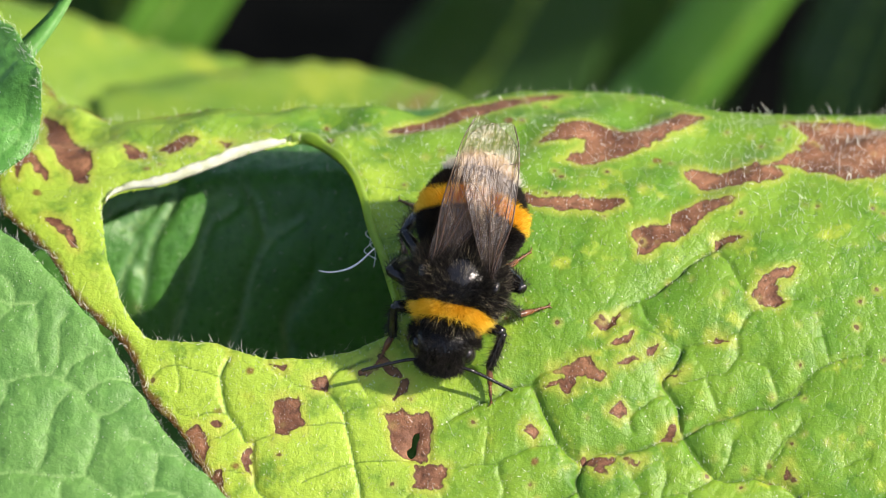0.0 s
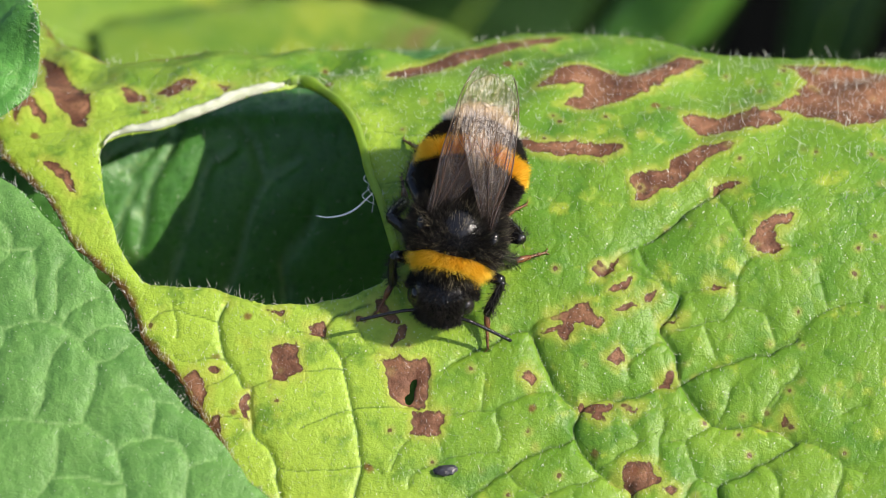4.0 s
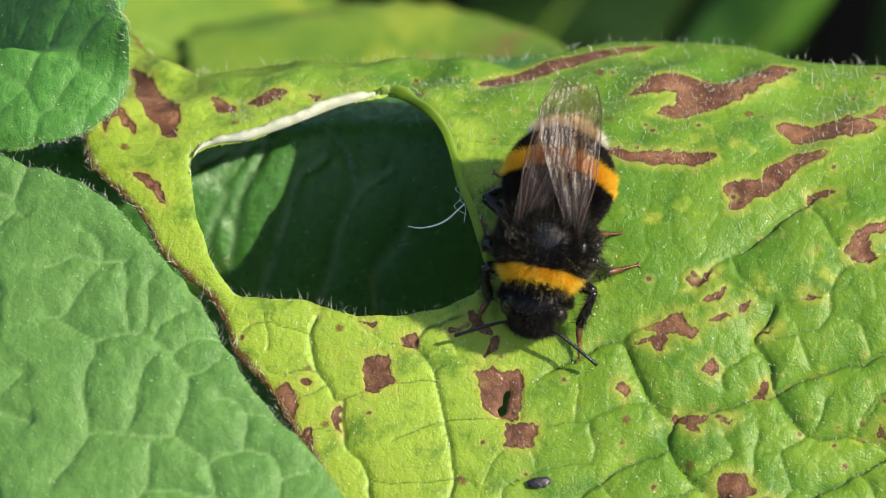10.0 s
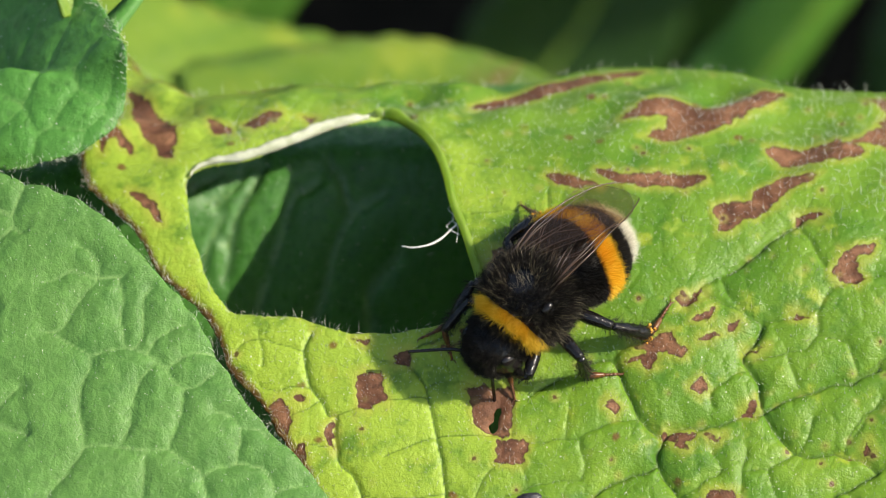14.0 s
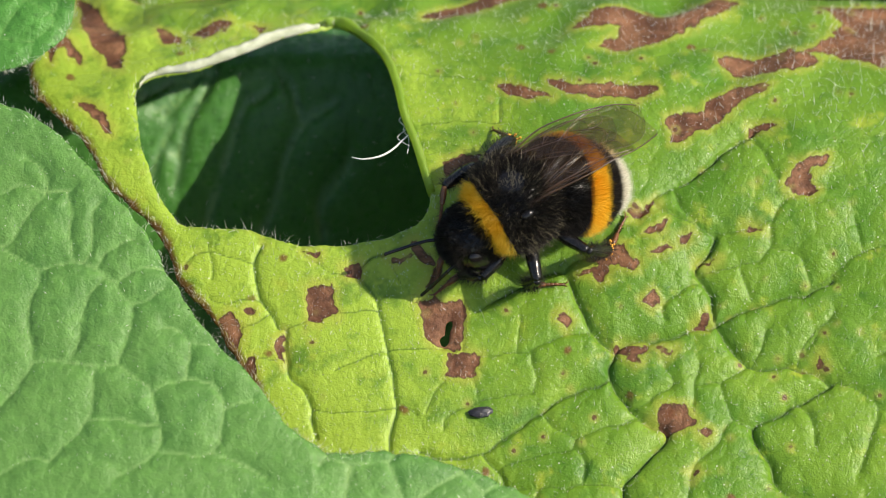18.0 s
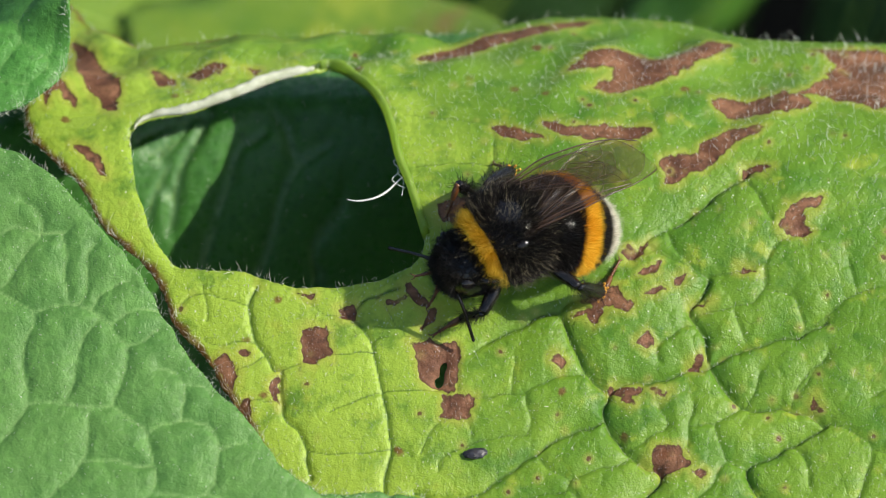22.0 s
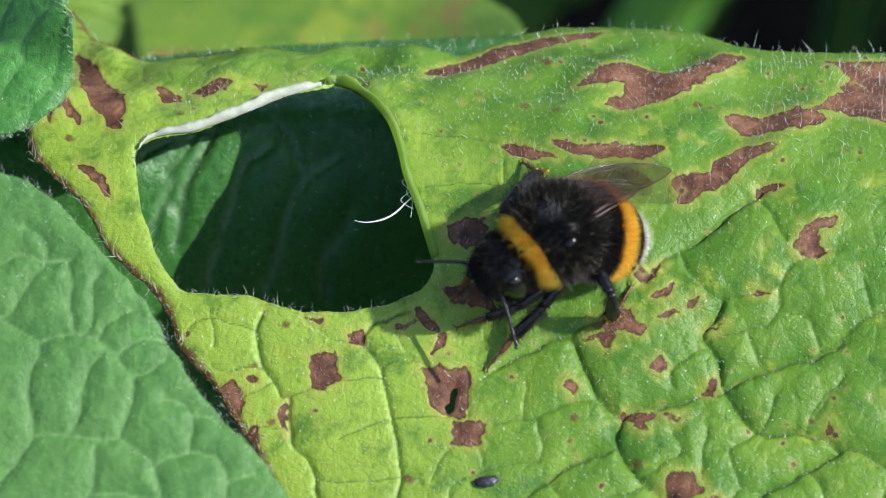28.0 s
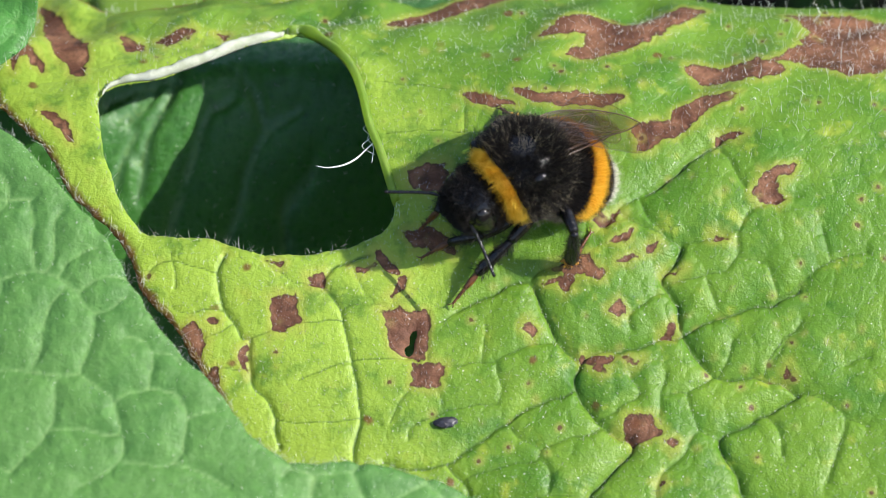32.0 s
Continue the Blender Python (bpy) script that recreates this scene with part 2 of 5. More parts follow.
    if spots:
        d = m.math("ADD", m.attr("spot"), m.math("MULTIPLY", m.math("SUBTRACT", m.noise(800, 6, 0.75), 0.5), 0.95))
        halo = m.ramp(d, -0.8, 0.0)
        dead = m.ramp(d, -0.03, 0.05)
        col = m.mix(m.math("MULTIPLY", halo, 0.5), col, (0.44, 0.44, 0.07))
        brown = m.mix(m.ramp(m.noise(500, 5, 0.65, 0.1), 0.38, 0.66), (0.15, 0.060, 0.030), (0.33, 0.158, 0.08))
        brown = m.mix(m.ramp(d, 0.0, 0.22), (0.085, 0.032, 0.018), brown)
        brown = m.mix(m.ramp(m.noise(1100, 4, 0.7, 0.9), 0.52, 0.68, 0, 0.75), brown, (0.05, 0.021, 0.014))
        brown = m.mix(m.ramp(fine, 0.35, 0.75, 0, 0.4), brown, (0.06, 0.028, 0.018))
        col = m.mix(dead, col, brown)
        rim = m.math("ADD", m.attr("edge"), m.math("MULTIPLY", m.math("SUBTRACT", m.noise(900, 3), 0.5), 0.9))
        col = m.mix(m.ramp(rim, 0.1, 0.6, 0.95, 0), col, (0.15, 0.06, 0.02))
        tiny = node(m.nt, "ShaderNodeTexVoronoi", Scale=270.0)
        m.link(m.pos, tiny.inputs["Vector"])
        gate = m.ramp(m.noise(140, 2, 0.5, 0.5), 0.47, 0.55)
        fleck = m.math("MULTIPLY", m.ramp(m.math("ADD", tiny.outputs["Distance"], m.math("MULTIPLY", m.noise(1500, 3), 0.18)), 0.15, 0.22, 1, 0), gate)
        col = m.mix(m.math("MULTIPLY", fleck, 0.85), col, (0.16, 0.055, 0.02))
        mite = node(m.nt, "ShaderNodeTexVoronoi", Scale=520.0)
        m.link(m.pos, mite.inputs["Vector"])
        near_mite = m.math("ADD", mite.outputs["Distance"], m.math("MULTIPLY", m.noise(2600, 3, 0.7, 0.2), 0.2))
        sparse = m.ramp(m.noise(210, 2, 0.5, 3.5), 0.43, 0.53)
        col = m.mix(m.math("MULTIPLY", m.ramp(near_mite, 0.2, 0.42, 0.45, 0), sparse), col, (0.40, 0.40, 0.09))
        col = m.mix(m.math("MULTIPLY", m.ramp(near_mite, 0.17, 0.22, 0.9, 0), sparse), col, (0.10, 0.035, 0.02))
        rough = m.math("ADD", rough, m.math("MULTIPLY", dead, 0.25))
    m.set(Base_Color=col, Roughness=rough, IOR=1.42)
    m.bump(m.math("ADD", m.math("ADD", m.math("MULTIPLY", fine, 0.9), m.math("MULTIPLY", pore, 0.5)), m.math("MULTIPLY", web, 0.12)), 0.5, 0.00018)
    if through_colour:
        m.thin(m.mix(0.5, col, through_colour), share)
    return m.m


SPOTTED = leaf_material("spotted_leaf_skin", (0.068, 0.204, 0.014), (0.178, 0.322, 0.026), (0.055, 0.130, 0.012), (0.34, 0.47, 0.03), yellow=(0.342, 0.50, 0.053), spots=True, gloss=0.38)
BLUISH = leaf_material("bluish_leaf_skin", (0.062, 0.185, 0.035), (0.108, 0.25, 0.052), (0.21, 0.37, 0.12), (0.15, 0.4, 0.04), gloss=0.5, share=0.12, speck=0.3, stipple=0.22)
DEEP = leaf_material("lower_leaf_skin", (0.036, 0.145, 0.022), (0.055, 0.18, 0.03), (0.17, 0.33, 0.15), (0.08, 0.3, 0.02), gloss=0.32, share=0.08, speck=0.3, stipple=0.4)
FRESH = leaf_material("fresh_leaf_skin", (0.05, 0.20, 0.03), (0.10, 0.30, 0.055), (0.14, 0.33, 0.08), (0.2, 0.5, 0.03), gloss=0.4, share=0.2, speck=0.8, stipple=0.4)
MID_GREEN = leaf_material("mid_green_skin", (0.08, 0.24, 0.03), (0.12, 0.31, 0.04), (0.2, 0.4, 0.1), (0.15, 0.4, 0.03), share=0.2)
FAR_YELLOW = leaf_material("far_leaf_skin", (0.075, 0.20, 0.02), (0.21, 0.33, 0.035), (0.2, 0.36, 0.05), (0.3, 0.5, 0.03), share=0.2, blotch=True)
# leaf green cut to near black: the deep shade sits in the colour
FAR_SHADED = leaf_material("shade_dark_leaf_skin", (0.014, 0.048, 0.006), (0.024, 0.07, 0.009), (0.05, 0.12, 0.025), (0.05, 0.18, 0.01), share=0.1)


def plain(name, colour, other, rough, scale=2000, bump=0.3, **more):
    m = Mat(name)
    n = m.noise(scale, 3)
    m.set(Base_Color=m.mix(m.ramp(n, 0.3, 0.7), colour, other), Roughness=rough, **more)
    if bump:
        m.bump(n, bump, 0.0001)
    return m


WOOL = plain("pale_underside", (0.34, 0.37, 0.25), (0.52, 0.55, 0.43), 0.85, 900, 0.6).m
LIP = plain("leaf_rim", (0.24, 0.42, 0.05), (0.36, 0.52, 0.10), 0.5, 900).thin((0.55, 0.7, 0.16), 0.55).m
DOWN = plain("leaf_hair", (0.72, 0.76, 0.62), (0.85, 0.88, 0.78), 0.35, 900, 0).thin((0.8, 0.85, 0.7), 0.4).m
SILK = plain("silk", (0.85, 0.86, 0.8), (0.92, 0.92, 0.88), 0.35, 900, 0).m
# soil brown taken down to near black, with the plants' shade in it
SOIL = plain("shade_black_soil", (0.006, 0.005, 0.003), (0.016, 0.013, 0.008), 0.95, 120, 0.6, Specular_IOR_Level=0.05).m
CRUMB = plain("dark_crumb", (0.012, 0.011, 0.014), (0.05, 0.05, 0.06), 0.4, 1500).m
CHITIN = plain("black_chitin", (0.005, 0.005, 0.005), (0.010, 0.009, 0.009), 0.2, 2500, 0.6, Specular_IOR_Level=0.45).m
TARSUS = plain("brown_chitin", (0.08, 0.03, 0.011), (0.16, 0.06, 0.017), 0.35, 2500, 0.3).m
EYE = plain("eye", (0.008, 0.007, 0.007), (0.016, 0.014, 0.013), 0.16, 5000, 0.15).m
BLACK_FUR = plain("black_fur", (0.007, 0.006, 0.005), (0.020, 0.017, 0.014), 0.6, 1500, 0, Specular_IOR_Level=0.25).m
GOLD_SKIN = plain("gold_skin", (0.55, 0.28, 0.012), (0.66, 0.36, 0.02), 0.7, 2500, 0.3).m
GOLD_FUR = plain("gold_fur", (0.86, 0.51, 0.022), (0.95, 0.70, 0.08), 0.55, 800, 0).thin((0.95, 0.58, 0.04), 0.3).m
WHITE_FUR = plain("white_fur", (0.72, 0.68, 0.56), (0.85, 0.82, 0.72), 0.6, 900, 0).thin((0.8, 0.78, 0.7), 0.3).m
GREY_FUR = plain("buff_fur", (0.18, 0.15, 0.09), (0.32, 0.28, 0.18), 0.55, 900, 0).m
POLLEN = plain("pollen", (0.6, 0.28, 0.02), (0.75, 0.4, 0.05), 0.7, 1500, 0.2).m


def wing_material():
    """Thin smoky film: mostly clear, a little brown, with a soft sheen along its pleats."""
    m = Mat("wing_membrane")
    n = m.noise(350, 3)
    clear = m.nt.nodes.new("ShaderNodeBsdfTransparent")
    m.put(clear.inputs["Color"], m.mix(m.ramp(n, 0.3, 0.7), (0.86, 0.79, 0.68), (0.79, 0.70, 0.56)))
    m.set(Base_Color=(0.10, 0.06, 0.035), Roughness=0.3, IOR=1.5)
    # pleats that run out along the wing, and a fine crinkle
    stretch = m.nt.nodes.new("ShaderNodeVectorMath")
    stretch.operation = "MULTIPLY"
    m.link(m.pos, stretch.inputs[0])
    stretch.inputs[1].default_value = (0.12, 1.0, 1.0)
    pleat = node(m.nt, "ShaderNodeTexNoise", Scale=2600.0, Detail=2.0)
    m.link(stretch.outputs[0], pleat.inputs["Vector"])
    bend = m.bump(m.math("ADD", m.math("MULTIPLY", pleat.outputs["Fac"], 1.6), m.math("MULTIPLY", m.noise(3200, 3), 0.5)), 0.55, 0.0002)
    sheen = m.nt.nodes.new("ShaderNodeBsdfGlossy")
    m.put(sheen.inputs["Color"], (0.86, 0.87, 0.92))
    m.put(sheen.inputs["Roughness"], 0.38)
    m.link(bend, sheen.inputs["Normal"])
    x = m.nt.nodes.new("ShaderNodeMixShader")
    m.put(x.inputs[0], 0.08)
    m.link(clear.outputs[0], x.inputs[1])
    m.link(m.bsdf.outputs[0], x.inputs[2])
    w = m.nt.nodes.new("ShaderNodeMixShader")
    m.put(w.inputs[0], 0.022)
    m.link(x.outputs[0], w.inputs[1])
    m.link(sheen.outputs[0], w.inputs[2])
    m.link(w.outputs[0], m.out.inputs["Surface"])
    return m.m


WING = wing_material()
WING_VEIN = plain("wing_vein", (0.03, 0.016, 0.01), (0.07, 0.035, 0.017), 0.28, 900, 0, Specular_IOR_Level=0.6).m

# ---- plan of the leaves, in mm on the ground plan ----
def smooth(a):
    a = np.clip(a, 0, 1)
    return a * a * (3 - 2 * a)


def main_height(x, y):
    """Height of the big spotted leaf in mm: faces the viewer in front, levels out and falls away behind."""
    k = np.clip((y - 2) / 34, 0, None)
    fall = np.where(k < 1, k ** 3 - np.minimum(k, 1) ** 4 / 2, k - 0.5) * 34
    return 0.62 * y - 1.04 * fall - 0.0015 * ((x - 10) ** 2 - 100)


def near_height(x, y):
    return 8 + 0.62 * y + 0.06 * (x + 15) - 0.004 * (x + 25) ** 2


def deep_height(x, y):
    lean = 0.3 * np.clip(x + 20, -4, 30) * (1 - smooth((y - 20) / 10))
    return main_height(x, y) - 22.5 + 16.5 * smooth((y - 14) / 14) - lean


def corner_height(x, y):
    up = np.maximum(y - 20 + 0.3 * (x + 31), 0)
    return 12 + 0.6 * (y - 16) - 0.015 * (x + 28) ** 2 + 0.8 * (x + 31) * smooth(up / 1.8)


MAIN_EDGE = (
    (-34.5, 45.2), (-31.8, 28.4), (-30.6, 22.2), (-29.9, 18.8), (-27.7, 15.8), (-26.1, 13.9), (-24.4, 10.6), (-22.3, 8.7),
    (-20.4, 6.7), (-19.1, 3.7), (-17.2, 1.9), (-15.4, -0.7), (-13.7, -3), (-11.7, -6.5), (-7.7, -10.8), (-1.3, -15.1),
    (8.2, -19.4), (24.1, -20.9), (42.1, -18.4), (44.5, -0.9), (44, 14.1), (41.4, 27.5), (30.8, 28.6), (21.9, 28.3),
    (17.8, 30.3), (13.7, 31.2), (7.5, 31.7), (3.2, 29.3), (0.3, 28.2), (-3, 28.5), (-6.3, 28.8), (-9.6, 29.1),
    (-12.4, 29.2), (-17.3, 29.3), (-21.4, 28.9), (-24.5, 30.9), (-26.8, 35.9), (-30.2, 44),
)
HOLE_EDGE = (
    (-22.5, 16.8), (-22.6, 18.1), (-21.9, 19.1), (-20.5, 19.5), (-18.4, 19.7), (-15.2, 21.1), (-12, 22.7), (-9.3, 23.6),
    (-7.8, 24), (-6.2, 22.6), (-4.6, 20.4), (-3.8, 17.6), (-3.2, 14.7), (-2.3, 12.5), (-1.7, 10.4), (-1.3, 8.9),
    (-1.5, 7.8), (-2.5, 6.9), (-4.5, 6.2), (-7, 5.8), (-9.4, 5.8), (-11.2, 6), (-12.6, 6.5), (-14.6, 7.1),
    (-17, 7.3), (-18.9, 7.6), (-19.9, 8.5), (-20.7, 9.7), (-21.5, 11.8), (-22.2, 14),
)
SLIT_EDGE = (
    (-0.32, -0.77), (-0.56, -0.31), (-0.2, 0.04), (-0.12, 0.64), (0.28, 0.91), (0.4, 0.7), (0.16, 0.14), (0.08, -0.49),
)
NEAR_EDGE = (
    (-43.9, 15.5), (-36.6, 11.8), (-31.7, 9.8), (-29.3, 8.7), (-27.3, 7.2), (-24, 3.9), (-21.6, 1.4), (-19.6, -1.5),
    (-18, -3.9), (-15.6, -6.3), (-13.6, -8), (-11.6, -10.4), (-9.6, -11.7), (-6.8, -12.2), (-3.7, -11.8), (-0.9, -12.1),
    (2.7, -12.8), (8.2, -15.1), (12.1, -20), (-3.6, -28.5), (-23.2, -28.9), (-45.1, -22),
)
CORNER_EDGE = (
    (-47, 49.8), (-38.9, 39.3), (-34, 30.6), (-31.4, 26.9), (-29.3, 24.9), (-27.8, 22.5), (-26.9, 20.3), (-26.8, 19.4),
    (-27.2, 18), (-28.4, 16.6), (-30.4, 15.6), (-32.8, 15.2), (-36.9, 15.6), (-45.6, 20.4),
)
DEEP_EDGE = (
    (-40, 28), (-34, 37), (-20, 39), (0, 39.5), (12, 39), (12, 30), (9, 2), (-6, -6),
    (-20, -3), (-36, 14),
)
MAIN_VEINS_A = (
    ((-13.2, 6), (-13.9, 4.8), (-13.6, 3.6), (-13.3, 2.4), (-12.5, 1.4), (-12, 0.7), (-11.5, 0.5), (-11.6, -0.5), (-11.5, -1.3), (-11.2, -2.2), (-10.5, -3.1), (-9.6, -4.5), (-9.7, -5.3), (-9.4, -6.3)),
    ((-3.1, 5.7), (-4.3, 5.2), (-5.6, 4.8), (-6.4, 3.8), (-5.7, 3), (-5, 2), (-4.8, 0.9), (-4.4, -0.4), (-4.1, -1.5), (-3.9, -2.8), (-3.6, -4.6), (-4, -6), (-4.1, -7.7)),
    ((3.1, 1.9), (4.1, 2.4), (5.6, 3), (6.9, 3.6), (8.3, 3.9), (9, 2.4), (9.8, 1.1), (10.4, 0), (11.9, -1.2), (11.5, -2), (11.8, -3.3), (12.6, -4.1), (13.2, -4.8), (14.3, -5.5), (15.6, -6.2), (14.7, -7.4), (13.2, -8.7), (12.6, -9.5), (12.6, -10.8)),
)
MAIN_VEINS_B = (
    ((11.9, -1.2), (12.7, -0.5), (14.2, -0.3), (15.7, -0.1), (17.2, 0.4), (19.1, 0.8), (20.8, 1.7), (22.3, 2.1), (24.5, 2.7), (25.8, 2.9), (27.6, 3.7)),
    ((19.1, 6), (18.5, 5), (17.7, 4.2), (18.1, 3.5), (18.8, 2.6), (19.1, 1.1), (19.7, -0), (20.5, -0.8), (21.5, -1.7), (23, -1.8), (24.8, -1.8), (26.1, -2.1), (27.4, -2.8)),
    ((27.4, -2.8), (25.3, -3.9), (23.3, -4.9), (21.7, -5.6), (22.2, -6.8), (23, -7.9), (23.5, -9.2), (25, -9.9), (27.2, -10.5)),
    ((16.6, 9.6), (18.6, 10.9), (19.8, 12), (21.9, 13.4)),
    ((2.5, -7.4), (3.5, -8.5), (4.2, -9.8), (4.5, -10.9)),
)
MAIN_VEINS_C = (
    ((-2, -7.4), (-0.2, -7.8), (2.5, -7.4), (3.5, -6.8), (5.1, -5.8), (6.6, -4.9), (8.7, -3.8), (11.5, -2.8)),
)
SIDE_VEINS_A = (
    ((-11.5, 0.5), (-10, 1), (-8.3, 1.3), (-6.8, 1.4), (-4.9, 1.5)),
    ((-8, -2.3), (-6.3, -1.6), (-4.5, -1.1), (-1, -1), (0.5, -1.1)),
    ((-9.6, -4.6), (-8.2, -4.8), (-5.5, -4.9), (-3.6, -4.6), (-2.2, -5.1)),
    ((-14.8, 0.6), (-13.7, 1), (-12.8, 1.5)),
    ((-18.8, 5), (-18.1, 5.5), (-17.1, 5.7), (-15.1, 5.1), (-13.9, 4.8)),
    ((-17.2, 6.3), (-17.1, 5.7), (-16.8, 4.8), (-16.8, 3.8)),
    ((-17, 2.7), (-15.8, 2.3), (-14.5, 2.5), (-13.3, 2.4)),
    ((-14.5, -1.4), (-13, -1.3), (-11.5, -1.3)),
    ((-6.4, 3.8), (-7.8, 3.8), (-9, 4.3), (-10.6, 5.5)),
    ((-4.3, 4.6), (-3.3, 3.2)),
    ((-5, 2.1), (-3.5, 2.5), (-1.5, 2.1)),
    ((1, -1.1), (1.2, 0.6), (1.1, 1.8)),
)
SIDE_VEINS_B = (
    ((1.2, 1.2), (2.2, 1.3), (3.1, 1.9)),
    ((2.2, -1.6), (4.2, -1.4), (6, -1.3), (8.1, -0.4), (10.2, 0)),
    ((1.7, -2.9), (2.1, -3.8), (2.2, -4.4)),
    ((-1.5, -5), (-1, -3.9), (-0.3, -3.1)),
    ((-0.3, -6.1), (-0.1, -5.4), (1.5, -4.6), (3.1, -4.1), (4.4, -4), (6, -3.9)),
    ((3.5, -8.5), (4.2, -8.3), (6.7, -7.7), (8.9, -7.4)),
    ((8.3, 3.9), (9.4, 4.5), (10.9, 4.9)),
    ((21.5, -1.7), (20.8, -2.2), (19.6, -3), (19.7, -3.8), (20.3, -5.4)),
    ((21.7, -5.6), (20.5, -5.5), (19.7, -6), (19.2, -7.1), (18, -8), (17.3, -8.9), (17.3, -9.9), (16.9, -10.8)),
    ((15.6, -6.2), (13.7, -5.4), (12.7, -5.6), (10.7, -6.2), (9.1, -6.8)),
)
SIDE_VEINS_C = (
    ((6, -1.3), (5.9, -2), (6.3, -2.9), (6, -3.9)),
    ((5.1, 0.9), (5, -1.3)),
    ((6.9, -5.3), (8.1, -6.2), (9.1, -6.8), (8.9, -7.3), (9.7, -8.1), (9.6, -9.6)),
    ((3.2, -10.1), (4.6, -9.7), (6.4, -9.8), (9.6, -9.7), (12.6, -9.6)),
    ((6.4, -9.8), (6.1, -10.8)),
    ((17.9, -1.7), (17.6, -3.2), (17.5, -4.5)),
    ((15.5, -2.1), (16.1, -3.2), (14.7, -4.1), (13.3, -4.7)),
    ((17.6, -3.2), (19.6, -3.1)),
    ((22.8, 0.4), (22.3, -0.9), (21.7, -1.7)),
    ((24.9, -1.8), (25.3, -0.8), (26.3, 0.4), (27.3, 1)),
    ((26.1, 3.2), (25.6, 4.3), (25.1, 5), (23.3, 5.4)),
    ((23.1, 6.7), (23.3, 5.9), (22.8, 5), (21.3, 4.2)),
    ((20.8, 4.2), (21.6, 2.5)),
)
SIDE_VEINS_D = (
    ((18, 3.7), (19.5, 4), (21.3, 4.3)),
    ((15.5, 0.8), (15.2, 1.5), (16.2, 2.2), (17.2, 2.9), (18, 3.2)),
    ((24.8, -3.9), (26, -5.4), (26.1, -6.9)),
    ((13.6, 7.1), (15.2, 8.8), (16.2, 9.3)),
    ((21.9, 12.6), (22.7, 11.8), (23.1, 10.7), (23.7, 10)),
    ((16.2, 9.2), (16.7, 7.9), (18, 6.7), (18.6, 6.3)),
    ((14.9, 7.9), (17.2, 6.9), (18.5, 6.3), (19.1, 6)),
    ((27.6, 9.4), (25.5, 8.9), (23.9, 8.1), (23.2, 6.8), (23.1, 5.8)),
    ((18.6, 6.3), (20.3, 6.3), (23.2, 7)),
    ((-2.7, 18.5), (0.4, 18.1), (3.5, 17.2), (3.7, 13.9)),
    ((-1.9, 14), (0.3, 14.2), (3.7, 13.9)),
)
SIDE_VEINS_E = (
    ((30.6, -1.3), (32.1, -0.7)),
    ((27.7, -2.7), (29.3, -3.5), (30.7, -4.5), (30.1, -6.3), (29.3, -8.5)),
    ((30.7, -4.5), (32.1, -5)),
    ((25.8, 3.1), (27.4, 3.9), (29.8, 5.4), (32.2, 5.9)),
    ((29.8, 5.4), (29.1, 7.3)),
    ((27.6, 1.6), (25.3, -1.2)),
)
NEAR_VEINS_A = (
    ((-32.1, 4), (-30.4, 4.5), (-28.7, 4.1), (-26.8, 3.9)),
    ((-29.9, 6.2), (-28.9, 5.5), (-28.4, 4.1), (-29.7, 2.8), (-30.9, 1), (-32.1, 0.8)),
    ((-31.5, 0.5), (-29.7, -0.4), (-29, -0.9), (-29.2, -2.2), (-29.8, -3.8), (-29.5, -5.1), (-29.3, -6.5), (-30.5, -8.1), (-31.9, -9.5)),
    ((-29, -0.9), (-27, -0.5), (-25.5, -0.6), (-24.1, -1.4)),
    ((-27.1, 3.9), (-26.6, 2.6), (-26.8, 1), (-26.4, -0.4)),
    ((-25.7, -0.4), (-25, 1), (-25.3, 2.3), (-24.7, 3.3)),
    ((-25, -0.9), (-23.8, 0.2), (-22.3, 0.8)),
    ((-24.1, -1.4), (-23.5, -1.9), (-22.3, -1.2), (-20, -0.9)),
    ((-24.1, -1.4), (-25.7, -3.2), (-25.9, -4.7), (-26.5, -6.5)),
    ((-23.5, -1.9), (-22.3, -3.3), (-20, -2.3)),
)
NEAR_VEINS_B = (
    ((-22.3, -3.3), (-22.4, -4.9), (-23.3, -6.9)),
    ((-29.3, -6.5), (-26.7, -6.7), (-24.9, -7.1), (-23.3, -7.1)),
    ((-24.9, -7.1), (-25, -8.9), (-25.4, -10.4), (-28.1, -12.9)),
    ((-23.3, -7.1), (-21.7, -8), (-20.8, -8.8), (-20.3, -10.9), (-20.4, -12.4), (-23.1, -13.9)),
    ((-20.8, -8.8), (-19.9, -8.3), (-18.4, -8), (-16.7, -8.1)),
    ((-19.9, -4.7), (-18.3, -5.5), (-18.4, -8)),
    ((-18.3, -5.7), (-17, -5.7), (-16.1, -6.3)),
    ((-16.7, -8.1), (-15.8, -9.1), (-15.8, -10.4), (-16.7, -12.6), (-20.2, -12.5)),
    ((-15.8, -9.9), (-13.7, -9.1)),
    ((-28.1, -12.9), (-29.5, -12.5), (-31.9, -13.7)),
    ((-25.4, -10.4), (-23.4, -10.4), (-20.3, -10.9)),
    ((-16.7, -12.6), (-14.8, -13), (-12.8, -14.1)),
)
